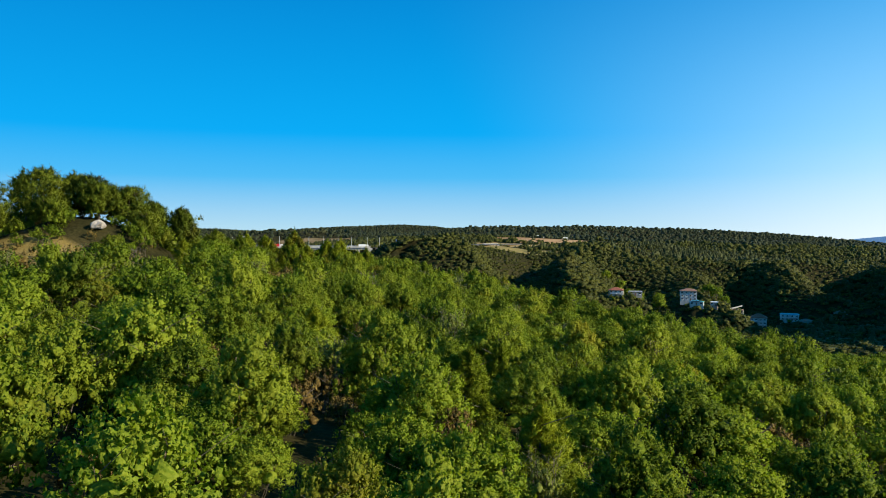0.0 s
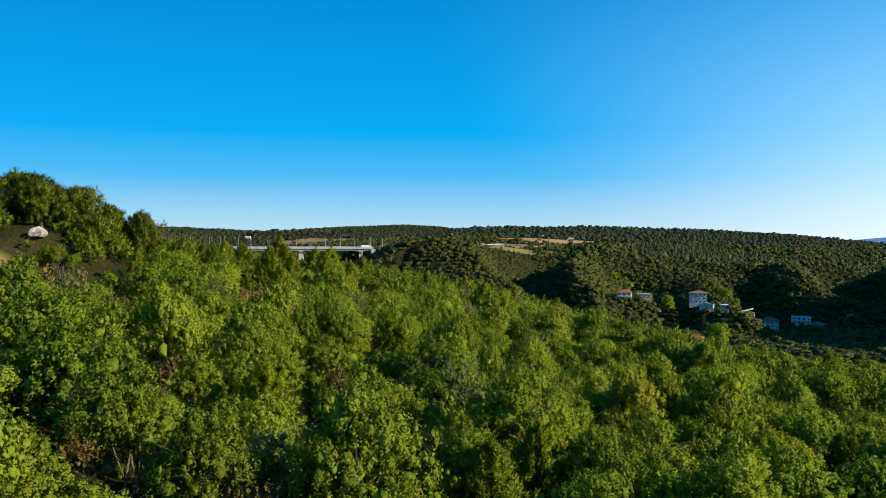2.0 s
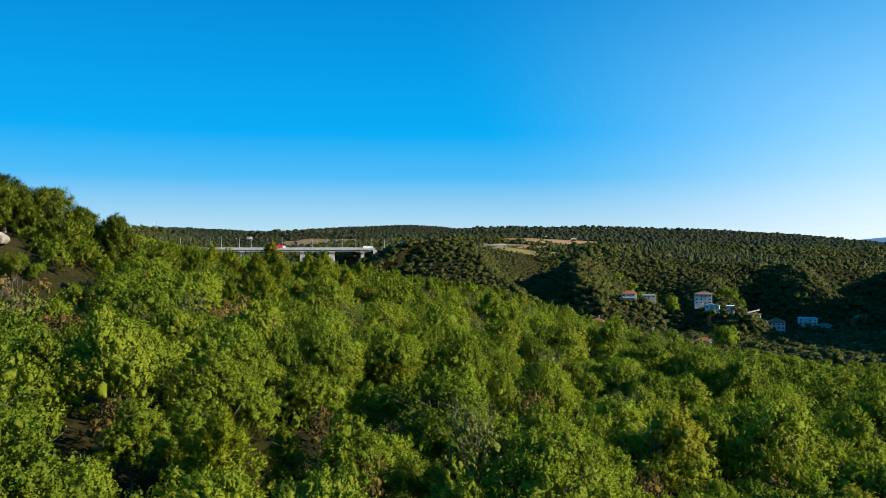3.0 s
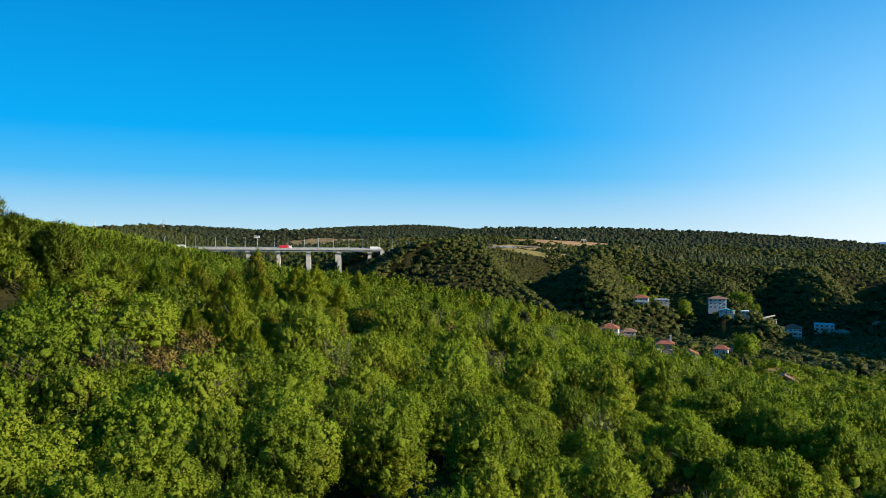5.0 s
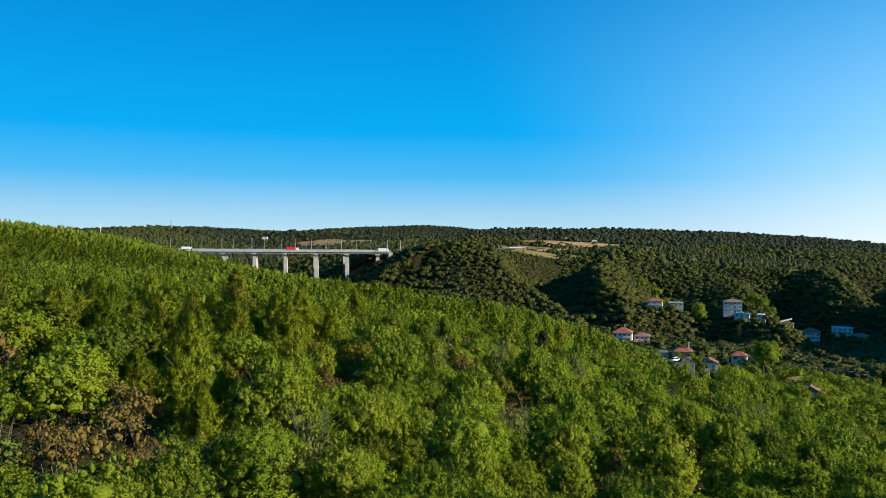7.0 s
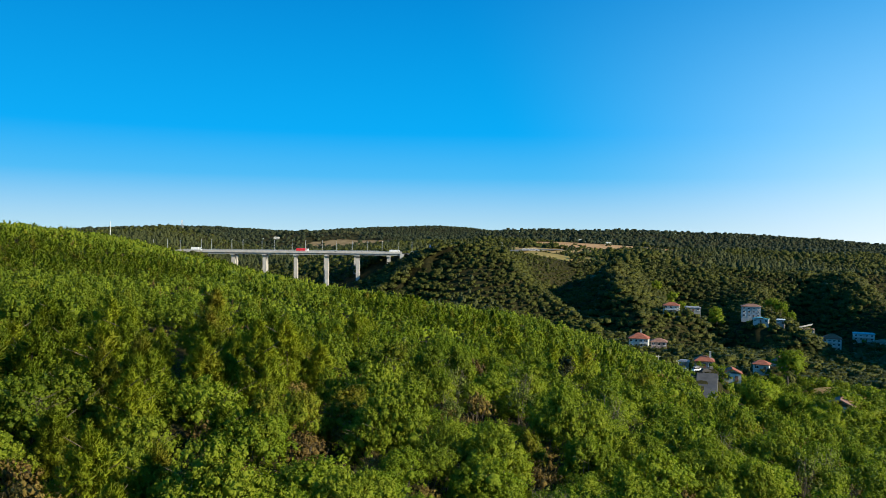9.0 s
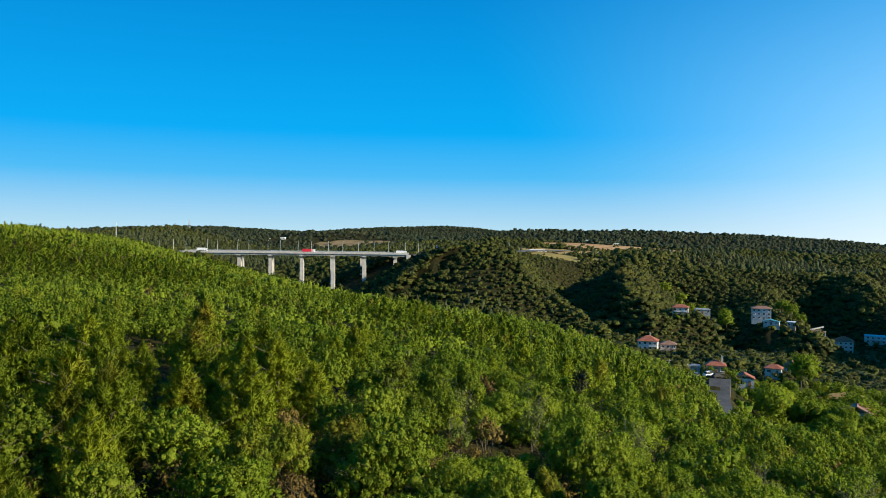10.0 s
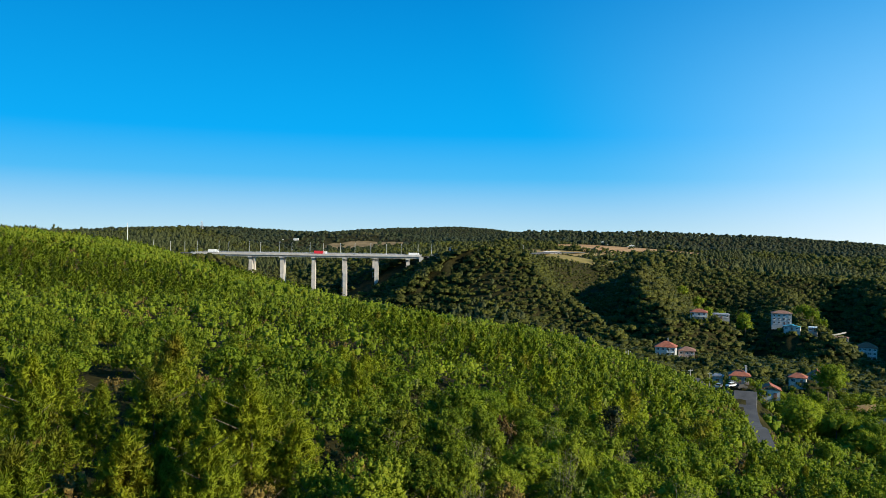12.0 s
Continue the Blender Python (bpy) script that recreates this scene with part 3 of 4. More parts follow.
def clearing(x, y):
    """Where no plant stands: tracks, yards and fields."""
    bare = np.zeros(np.shape(x), bool)
    for cx, cy, rx, ry, *_ in FIELDS[:-1]:
        bare |= (((x - cx) / rx) ** 2 + ((y - cy) / ry) ** 2 < 0.8) & (np.sin(x / 13 + 2 * np.sin(y / 19)) * np.sin(y / 11 + np.sin(x / 23)) > -0.8)
    for cx, cy, pz, r in PLOTS:
        if pz < -20:
            bare |= (x - cx) ** 2 + (y - cy) ** 2 < (0.55 * r) ** 2
    for line, w in WAYS:
        for (ax, ay), (bx, by) in zip(line, line[1:]):
            s = np.clip(((x - ax) * (bx - ax) + (y - ay) * (by - ay)) / ((bx - ax) ** 2 + (by - ay) ** 2), 0, 1)
            bare |= np.hypot(x - ax - s * (bx - ax), y - ay - s * (by - ay)) < w
    return bare


# the near slope: the plants beside the way of the flight one by one, the rest as woodland
def pine_patch(x, y):
    return np.sin(x / 17.0 + 1.0) + np.sin(y / 23.0 + x / 40) + 0.9 * (x < -12) - 0.6 * (x > 5) - 1.2 * ((x < -12) & (y < 72)) - 1.1 * (y < 68) + 1.5 * np.exp(-((x + 28) / 22) ** 2 - ((y - 118) / 32) ** 2) - 0.55


X, Y = scatter(rng, -190, 115, -22, 440, 2.6, lambda x, y: (np.abs(x) < 40 + 0.72 * y) & (np.abs(x) > 5 - 0.35 * y) & (near_hill(x, y) > canopy_base(x, y) - 1) & ~clearing(x, y))
hole = rng.uniform(0, 1, len(X)) < 0.05
near = (Y > 4) & (Y < 140) & (np.abs(X + 3) < 8 + 0.62 * np.minimum(Y, 40) + 0.12 * np.maximum(Y - 40, 0)) & (near_hill(X, Y) > -16)
tall = 1.0 + 0.25 * np.exp(-((X + 24) / 17) ** 2 - ((Y - 97) / 22) ** 2)
Z = ground_z(X, Y)
pf = pine_patch(X, Y) + rng.normal(size=len(X)) * 0.5
lot = rng.uniform(0, 1, len(X))
tall = np.where(pf > 0.8, 0.86 * tall ** -0.6, tall)
kind = np.where(pf > 0.8, 2, np.where(lot < 0.45, 0, np.where(lot < 0.75, 1, np.where(lot < 0.94, 3, 4))))
kind = np.where(hole | ((((X + 11) / 7) ** 2 + ((Y - 115) / 24) ** 2 < 1) & (lot > 0.5)), 3, kind)
kind = np.where((((X + 38) / 22) ** 2 + ((Y - 72) / 18) ** 2 < 1) & (lot < 0.5), 3, kind)
kind = np.where((((X + 38) / 22) ** 2 + ((Y - 72) / 18) ** 2 < 1) & (lot > 0.8), 4, kind)
kind = np.where((X < -12) & (Y > 70) & (lot > 0.80), 3, kind)
knob = shoulder(X, Y) > 1.3
kind, tall = np.where(knob, np.where(lot < 0.3, 3, np.where(lot < 0.6, 0, 1)), kind), np.where(knob, 0.72, tall)
grove = (((X + 22) / 11) ** 2 + ((Y - 106) / 14) ** 2 < 1) & (lot < 0.75) & ~knob
kind, tall = np.where(grove, 2, kind), np.where(grove, 1.0, tall)
count = [0] * 5
single = np.zeros(len(X), bool)
for i in np.argsort(np.abs(X + 1) + 0.5 * np.maximum(Y - 80, 0) + 0.3 * np.maximum(30 - Y, 0)):
    k = int(kind[i])
    most, closest, group = KINDS[k]
    if near[i] and count[k] < most:
        shapes = fine[k] if count[k] < closest else plain[k]
        s = rng.uniform(0.55, 1.12) * float(tall[i])
        m = Matrix.LocRotScale((X[i], Y[i], Z[i] - 0.05), Euler((rng.normal() * 0.06, rng.normal() * 0.06, rng.uniform(0, 6.283))), (s, s, s * rng.uniform(0.85, 1.15)))
        tagged(copy_thing(shapes[count[k] % len(shapes)], m), group=group)
        count[k] += 1
        single[i] = True
for shapes in fine + plain:
    for root in shapes:
        for o in (*root.children_recursive, root):
            bpy.data.objects.remove(o)

mid_shapes = [
    [oak(3.9, 2.0, 11, 8, 0.30, 9, 0.19, heart=0.45) for _ in range(6)], [bush(3.3, 2.1, 11, 8, 0.32, 9, 0.20, heart=0.45) for _ in range(6)],
    [pine(5.0, 2.3, 7, 6, 3, 0.34, 9, 0.38, slim=0.13) for _ in range(4)], [oak(2.0, 1.2, 5, 5, 0.20, 4, 0.17) for _ in range(2)], [oak(3.2, 1.5, 6, 5, 0.22, 5, 0.19) for _ in range(2)],
]
far_shapes = [
    [oak(3.5, 2.1, 6, 4, 0.40, 2, 0.36) for _ in range(6)], [bush(3.1, 2.2, 6, 4, 0.42, 2, 0.36) for _ in range(6)],
    [pine(4.6, 2.1, 5, 4, 2, 0.40, 4, 0.62, slim=0.2) for _ in range(4)], [oak(2.0, 1.3, 3, 3, 0.34, 2, 0.3) for _ in range(2)], [oak(3.2, 1.6, 4, 3, 0.36, 2, 0.34) for _ in range(2)],
]
tiny_shapes = [
    [oak(3.3, 2.2, 4, 2, 0.60, 1, 0.5, heart=0.8) for _ in range(6)], [bush(3.0, 2.3, 4, 2, 0.62, 1, 0.5, fat=1.3, heart=0.8) for _ in range(6)],
    [pine(4.2, 2.1, 3, 4, 1, 0.75, 2, 0.8, slim=0.25) for _ in range(4)], [oak(1.9, 1.4, 2, 2, 0.5, 1, 0.45) for _ in range(2)], [oak(3.0, 1.8, 3, 2, 0.55, 1, 0.5) for _ in range(2)],
]
NAMES = ["oak_thicket", "broadleaf_thicket", "young_pine_thicket", "heath_thicket", "pale_thicket"]
TELL = ["dense green oak scrub covering the slope", "bright green broadleaf scrub covering the slope", "young pines scattered over the slope", "brown dried heath among the scrub", "pale grey-green scrub on the slope"]
MATS = [OAK, BUSH, PINE, DRY, PALE]
close = (Y < 150) & (np.abs(X) < 16 + 0.72 * Y)
for k in range(5):
    for shapes, sel in ((mid_shapes, close), (far_shapes, ~close & (Y > 60) & (Y < 250)), (tiny_shapes, ~close & ((Y <= 60) | (Y >= 250)))):
        m = sel & (kind == k) & ~single
        if m.any():
            joined(NAMES[k], TELL[k], rng, X[m], Y[m], Z[m] - 0.08, shapes[k], 0.52, 1.05, MATS[k], (0.82, 1.2), tall[m])

# the stand of taller pines on the shoulder of the hill
for x, y, h, r in ((-44.9, 86.0, 11.6, 4.3), (-40.6, 88.5, 11.0, 3.6), (-36.2, 88.2, 10.0, 3.6), (-30.6, 89.9, 8.8, 2.4), (-38.6, 86.2, 10.0, 3.2), (-34.2, 90.5, 8.8, 2.8), (-43.2, 90.0, 11.6, 3.8), (-47.6, 80.0, 9.6, 3.4), (-50.5, 92.0, 11.6, 3.8), (-33.2, 95.0, 6.4, 1.6), (-54.0, 84.0, 11.4, 3.8), (-42.6, 83.0, 8.0, 3.0), (-33.6, 86.5, 7.4, 2.6), (-27.5, 93.0, 6.8, 2.2)):
    h, r = h - 0.85 * float(shoulder(x, y)) - 1.5, r * 0.76
    root = plant("pine_tree", "tall pine with dense rounded crown on the hill shoulder", "tree", pine(h, r, 10, 6, 6, 0.40, 40, 0.30, 0.20, True, slim=0.08), DARKPINE, limbs(rng, h, r, 1, 0.16, 0.93, 8), group="pines on the hill shoulder")
    root.matrix_basis = Matrix.Translation((x, y, float(ground_z(x, y)) - 0.1))

# woods beyond the ravine
def far_tree(h, r, n, leaves, size, ball=SPHERE1):
    """A tree seen from far: a few lobes in a ragged coat."""
    c, rad = round_lobes(rng, h, r, n, 0.0, 1.25)
    W = unit(unit(c - np.array([0, 0, h * 0.3])) + np.array([0, 0, 0.8])) * 1.6
    return clump_mesh(rng, c, W, rad, leaves, size, 0.85, hearts=(c, rad * 0.92, ball, W), rough=0.20, reach=(0.75, 1.15))


def far_pine(h, r, n, leaves, size):
    """A pine seen from far: a blunt cone of boughs."""
    t = (np.arange(n) + 0.5) / n
    a = np.arange(n) * 2.4 + rng.uniform(0, 6.283)
    c = np.stack([np.cos(a) * r * 0.5 * (1 - t), np.sin(a) * r * 0.5 * (1 - t), h * (0.25 + 0.65 * t)], -1)
    w = r * (0.85 - 0.5 * t)
    W, R = unit(unit(c - np.array([0, 0, h * 0.3])) + np.array([0, 0, 0.8])) * 1.6, np.stack([w, w, w * 1.15], -1)
    return clump_mesh(rng, c, W, R, leaves, size, 0.6, hearts=(c, R * 0.9, SPHERE1, W), rough=0.2, reach=(0.75, 1.15))


wood_shapes = [far_tree(h, r, 6, 6, 0.75) for h, r in ((4.2, 3.6), (5.0, 3.4), (3.6, 3.8), (5.6, 3.8), (4.4, 3.2), (3.0, 3.2), (7.4, 3.8), (4.0, 4.2))]
pine_shapes = [far_pine(h, r, 5, 3, 1.0) for h, r in ((7.5, 2.8), (9.0, 3.0), (6.5, 2.6), (8.2, 3.2), (10.0, 3.0))]
plateau_shapes = [far_tree(h, 3.8, 4, 2, 1.3) for h in (4.6, 5.4, 6.2, 5.0, 7.0)]


def fan(x, y):
    return (x > -30 - 0.78 * y) & (x < 30 + 0.72 * y)


def beyond(x, y):
    return fan(x, y) & (near_hill(x, y) < canopy_base(x, y) + 2) & ~clearing(x, y)


def flank(x, y):
    return (x > -110) & (y < 960)


# closer set on the flanks that face the flight
Xa, Ya = scatter(rng, -110, 520, 150, 960, 4.9, lambda x, y: beyond(x, y) & flank(x, y))
Xb, Yb = scatter(rng, -760, 720, 150, 1330, 6.6, lambda x, y: beyond(x, y) & ~flank(x, y) & ((x > -190) | (y > 700) | (rng.uniform(0, 1, x.shape) < 0.4)))
X, Y = np.concatenate([Xa, Xb]), np.concatenate([Ya, Yb])
Z = ground_z(X, Y)
pw = (np.sin(X / 60 + 2) + np.sin(Y / 75) + rng.normal(size=len(X)) * 0.6 + 1.2 * (X < -150) + 0.5 * (Y > 1000) - 0.7 * ((X > -110) & (Y < 960))) > 1.5
patches = np.sin(X / 31 + 1.7 * np.sin(Y / 47)) * np.sin(Y / 29 + 1.3 * np.sin(X / 41))
knoll = (1.0 + 0.35 * patches) * np.where((X > -100) & (X < 105) & (Y > 840) & (Y < 1100), 0.55, 1.0) * np.where((X >= 105) & (Y > 780), 1.12, 1.0)
facing = np.arange(len(X)) < len(Xa)
by_lane = Y < 400
lane_shapes = [bush(h, r, 8, 6, 0.6, 6, 0.42, ball=SPHERE1) for h, r in ((5.0, 3.2), (6.2, 3.4), (4.4, 3.2), (7.0, 3.6))]
for m, shapes, mat, label in ((by_lane, lane_shapes, OAK, "bright green broadleaf trees round the lane"), (~by_lane & ~pw & facing, wood_shapes, WOODS, "dark green broadleaf woods on the valley flanks"), (~by_lane & ~pw & ~facing, plateau_shapes, WOODS, "broadleaf woods beyond the viaduct and on the plateau")):
    joined("broadleaf_wood", label, rng, X[m], Y[m], Z[m] - 0.3, shapes, 0.75, 1.45, mat, (0.5, 0.85) if shapes is plateau_shapes else (0.6, 0.95), knoll[m])
pw &= ~by_lane
joined("pine_wood", "dark green pine woods on the far side", rng, X[pw], Y[pw], Z[pw] - 0.3, pine_shapes, 0.5, 1.1, HAZEPINE, low=knoll[pw])
ridge_shapes = [far_tree(7.5, 6.5, 3, 1, 1.8) for _ in range(6)]
X, Y = scatter(rng, -2400, 2300, 1300, 3700, 15.5, lambda x, y: fan(x, y) & ~clearing(x, y) & (np.hypot(x, y) < 3900))
joined("far_wood", "dark green woods on the distant hills", rng, X, Y, ground_z(X, Y) - 1.0, ridge_shapes, 0.7, 1.25, HAZEPINE)

# ---- viaduct over the ravine ----
CONCRETE = surface("concrete", (0.40, 0.38, 0.35), (0.52, 0.49, 0.45), 0.25, 0.85, fine=3.0, bump=0.2)
ASPHALT = surface("asphalt", (0.045, 0.045, 0.05), (0.075, 0.075, 0.08), 0.2, 0.85, fine=8.0)
STEEL = surface("galvanised_steel", (0.42, 0.43, 0.45), (0.55, 0.56, 0.58), 1.0, 0.5, 0.6)
DARK = surface("dark_rubber", (0.02, 0.02, 0.02), (0.035, 0.035, 0.035), 4.0, 0.8)


def box(bm, m, sx, sy, sz, top=1.0):
    """A box on its base at the pose m; top: its upper face, as a share of the lower."""
    vs = []
    for z, k in ((0, 1.0), (sz, top)):
        for x, y in ((-1, -1), (1, -1), (1, 1), (-1, 1)):
            vs.append(bm.verts.new(m @ Vector((x * sx / 2 * k, y * sy / 2 * k, z))))
    for f in ((3, 2, 1, 0), (4, 5, 6, 7), (0, 1, 5, 4), (1, 2, 6, 5), (2, 3, 7, 6), (3, 0, 4, 7)):
        bm.faces.new([vs[i] for i in f])


def bar(bm, m, r0, r1, h, n=8):
    a = [bm.verts.new(m @ Vector((r0 * math.cos(i * 2 * math.pi / n), r0 * math.sin(i * 2 * math.pi / n), 0))) for i in range(n)]
    b = [bm.verts.new(m @ Vector((r1 * math.cos(i * 2 * math.pi / n), r1 * math.sin(i * 2 * math.pi / n), h))) for i in range(n)]
    for i in range(n):
        bm.faces.new((a[i], a[(i + 1) % n], b[(i + 1) % n], b[i]))
    bm.faces.new(a[::-1])
    bm.faces.new(b)


def solid(name, build, mat, parent=None, label="", bevel=0.0):
    """One mesh out of a function that fills a bmesh."""
    bm = bmesh.new()
    build(bm)
    if bevel:
        bmesh.ops.bevel(bm, geom=list(bm.edges), offset=bevel, segments=1, affect="EDGES")
    bmesh.ops.recalc_face_normals(bm, faces=bm.faces)
    me = bpy.data.meshes.new(name)
    bm.to_mesh(me)
    bm.free()
    me.materials.append(mat)
    ob = new(name, me)
    ob.parent = parent
    return tagged(ob, label)


B0 = Vector((-285.0, 761.7, EYE - 11.4))
BDIR = Vector((0.9973, 0.0733, -0.004)).normalized()
SPAN, SPANS = 29.1, 7
TURNB = math.degrees(math.atan2(BDIR.y, BDIR.x))


def on_deck(s, across, up=0.0):
    """The pose at s metres along the viaduct and across from its near edge line."""
    p = B0 + BDIR * s + Vector((-BDIR.y, BDIR.x, 0)) * across
    return pose(p.x, p.y, p.z + up, 0, 0, TURNB)


def viaduct(across, label, length, shift=0.0):
    root = tagged(new("viaduct"), label, "bridge", "carriageways of the viaduct")
    mid = length / 2
    solid("deck", lambda bm: box(bm, on_deck(mid, across, -0.35), length, 13.0, 0.35), ASPHALT, root, "grey asphalt carriageway")
    for o in (-4.8, -1.6, 1.6, 4.8):
        solid("girder", lambda bm: box(bm, on_deck(mid, across + o, -2.2), length, 0.9, 1.85), CONCRETE, root)
    for o in (-6.35, 6.35):
        solid("parapet", lambda bm: (box(bm, on_deck(mid, across + o, 0.0), length, 0.3, 0.95), box(bm, on_deck(mid, across + o, -0.6), length, 0.36, 0.6)), CONCRETE, root, "pale concrete parapet")
        rail = solid("guard_rail", lambda bm: [box(bm, on_deck(3 + 6 * i, across + o, 0.95), 0.12, 0.12, 0.55) for i in range(int(length / 6))] + [box(bm, on_deck(mid, across + o, 1.4), length, 0.1, 0.12)], STEEL, root, "steel guard rail")
    for i in range(SPANS):
        s = 25.0 + SPAN * i + shift
        foot = on_deck(s, across)
        gz = float(ground_z(foot.translation.x, foot.translation.y)) - 1.5
        top = foot.translation.z - 3.7
        if top - gz < 1.5:
            gz = top - 2.0
        m = pose(foot.translation.x, foot.translation.y, gz, 0, 0, TURNB)
        pier = solid("pier", lambda bm: box(bm, m, 3.5, 5.6, top - gz, 0.92), CONCRETE, root, "tall grey concrete pier")
        cap = solid("pier_cap", lambda bm: (box(bm, on_deck(s, across, -3.0), 3.9, 11.6, 0.8), box(bm, on_deck(s, across, -3.9), 3.7, 7.5, 0.9)), CONCRETE, pier)
    for s in (0, length):
        solid("abutment", lambda bm: box(bm, on_deck(s, across, -7.0), 4.0, 13.2, 6.6, 0.96), CONCRETE, root, "concrete abutment in the hillside")
    return root


viaduct(0.0, "long grey concrete viaduct carriageway on tall piers", 212.0)
viaduct(27.0, "second concrete viaduct carriageway standing behind the first", 232.0, -4.4)

# the road on from both ends of the viaduct
def ribbon(name, line, width, lift, mat, label, category, drape=True):
    """A strip of road along a line on the plan; with real edges, and lying on the land if draped."""
    P = [Vector(p) for p in line]
    fine = []
    for a, b in zip(P, P[1:]):
        n = max(1, int((b - a).length / 6))
        fine += [a + (b - a) * (i / n) for i in range(n)]
    fine.append(P[-1])
    V, F = [], []
    for i, p in enumerate(fine):
        d = fine[min(i + 1, len(fine) - 1)] - fine[max(i - 1, 0)]
        side = Vector((-d.y, d.x, 0)).normalized() * width / 2
        z = float(ground_z(p.x, p.y)) + lift if drape else p.z
        for o, h in ((-1.06, -1.2), (-1, 0), (1, 0), (1.06, -1.2)):
            V.append((p.x + side.x * o, p.y + side.y * o, z + h))
        if i:
            k = 4 * i
            F += [(k - 4 + j, k - 3 + j, k + 1 + j, k + j) for j in range(3)]
    ob = new(name, grid_mesh(name, V, F, mat))
    return tagged(ob, label, category, kind="structure")


end = B0 + BDIR * 214
ribbon("road_1", [(end.x, end.y, end.z), (-40, 800, EYE - 12.2), (0, 880, EYE - 11.8), (60, 1060, EYE - 11.6), (110, 1130, EYE - 11.8)], 13, 0, ASPHALT, "grey highway over the plateau", "road", False)
ribbon("road_2", [(-330, 745, EYE - 9.6), (-305, 757, EYE - 10.9), (-287, 761.5, EYE - 11.4)], 13, 0, ASPHALT, "grey highway before the viaduct", "road", False)

LAMP_HEAD = surface("lamp_housing", (0.5, 0.5, 0.5), (0.6, 0.6, 0.6), 2.0, 0.5)


def street_lamp(m):
    root = tagged(new("street_lamp"), "tall galvanised street lamp on the viaduct", "street lamp", "street lamps of the highway")
    solid("pole", lambda bm: bar(bm, pose(0, 0, 0), 0.22, 0.13, 9.5), STEEL, root)
    solid("arm", lambda bm: bar(bm, pose(0, 0, 9.4, -70), 0.1, 0.08, 1.8, 6), STEEL, root)
    solid("lamp_head", lambda bm: box(bm, pose(0, 1.9, 9.95), 0.5, 1.0, 0.2, 0.8), LAMP_HEAD, root)
    root.matrix_basis = m
    return root


first_lamp = street_lamp(on_deck(6, -6.3, 0.95))
for i in range(1, 8):
    copy_thing(first_lamp, on_deck(6 + 29 * i, -6.3, 0.95))
for i in range(8):
    copy_thing(first_lamp, on_deck(18 + 29 * i, 20.8, 0.95))
for x, y, z in ((-318, 751, -10.4), (-304, 756, -11.2), (-46, 790, -12.5), (-28, 822, -12.3), (-10, 858, -12.2), (8, 900, -12.1), (26, 950, -12), (-300, 779, -11.0)):
    copy_thing(first_lamp, pose(x, y, EYE + z, 0, 0, 20))


def vehicle(name, label, m, length, width, height, paint, cab=None, cab_paint=None):
    root = tagged(new(name), label, "truck" if cab else "car", "traffic on the viaduct")
    if cab:
        solid("cargo_box", lambda bm: box(bm, pose(-cab / 2 - 0.1, 0, 0.9), length - cab - 0.2, width, height - 0.9), paint, root, bevel=0.05)
        solid("cab", lambda bm: box(bm, pose(length / 2 - cab / 2, 0, 0.6), cab, width * 0.96, height * 0.72, 0.93), cab_paint, root, "white cab", bevel=0.06)
        solid("windscreen", lambda bm: box(bm, pose(length / 2 - 0.05, 0, 1.7), 0.12, width * 0.8, 0.9), DARK, root)
        solid("chassis", lambda bm: box(bm, pose(0, 0, 0.5), length * 0.95, width * 0.6, 0.4), DARK, root)
        spots = (-length * 0.42, -length * 0.32, length * 0.38)
    else:
        solid("body", lambda bm: box(bm, pose(0, 0, 0.3), length, width, height * 0.45, 0.96), paint, root, bevel=0.08)
        solid("cabin", lambda bm: box(bm, pose(-length * 0.06, 0, 0.3 + height * 0.44), length * 0.58, width * 0.9, height * 0.42, 0.78), DARK, root, "dark glazed cabin")
        solid("roof", lambda bm: box(bm, pose(-length * 0.06, 0, 0.3 + height * 0.86), length * 0.44, width * 0.68, 0.05), paint, root)
        spots = (-length * 0.32, length * 0.32)
    r = 0.5 if cab else 0.32
    for x in spots:
        for y in (-1, 1):
            solid("wheel", lambda bm: bar(bm, pose(x, y * width * 0.44 + 0.14, r, 90), r, r, 0.28, 10), DARK, root)
    root.matrix_basis = m
    return root


RED = surface("red_paint", (0.55, 0.02, 0.03), (0.62, 0.03, 0.04), 0.6, 0.4)
WHITE = surface("white_paint", (0.72, 0.72, 0.70), (0.82, 0.82, 0.80), 0.6, 0.45)
SILVER = surface("silver_paint", (0.45, 0.46, 0.48), (0.52, 0.53, 0.55), 0.6, 0.35, 0.5)
vehicle("truck", "red box truck with a white cab on the viaduct", on_deck(118, 3.0, 0.02), 12.0, 2.5, 3.7, RED, 2.4, WHITE)
vehicle("truck", "white box truck on the viaduct", on_deck(20, -3.0, 0.02), 9.5, 2.5, 3.4, WHITE, 2.2, WHITE)
vehicle("truck", "white box truck at the end of the viaduct", on_deck(205, 3.0, 0.02), 10.0, 2.5, 3.4, WHITE, 2.2, WHITE)
vehicle("car", "silver car on the viaduct", on_deck(150, -2.5, 0.02), 4.4, 1.8, 1.5, SILVER)
vehicle("car", "white car on the viaduct", on_deck(172, 25, 0.02), 4.4, 1.8, 1.5, WHITE)

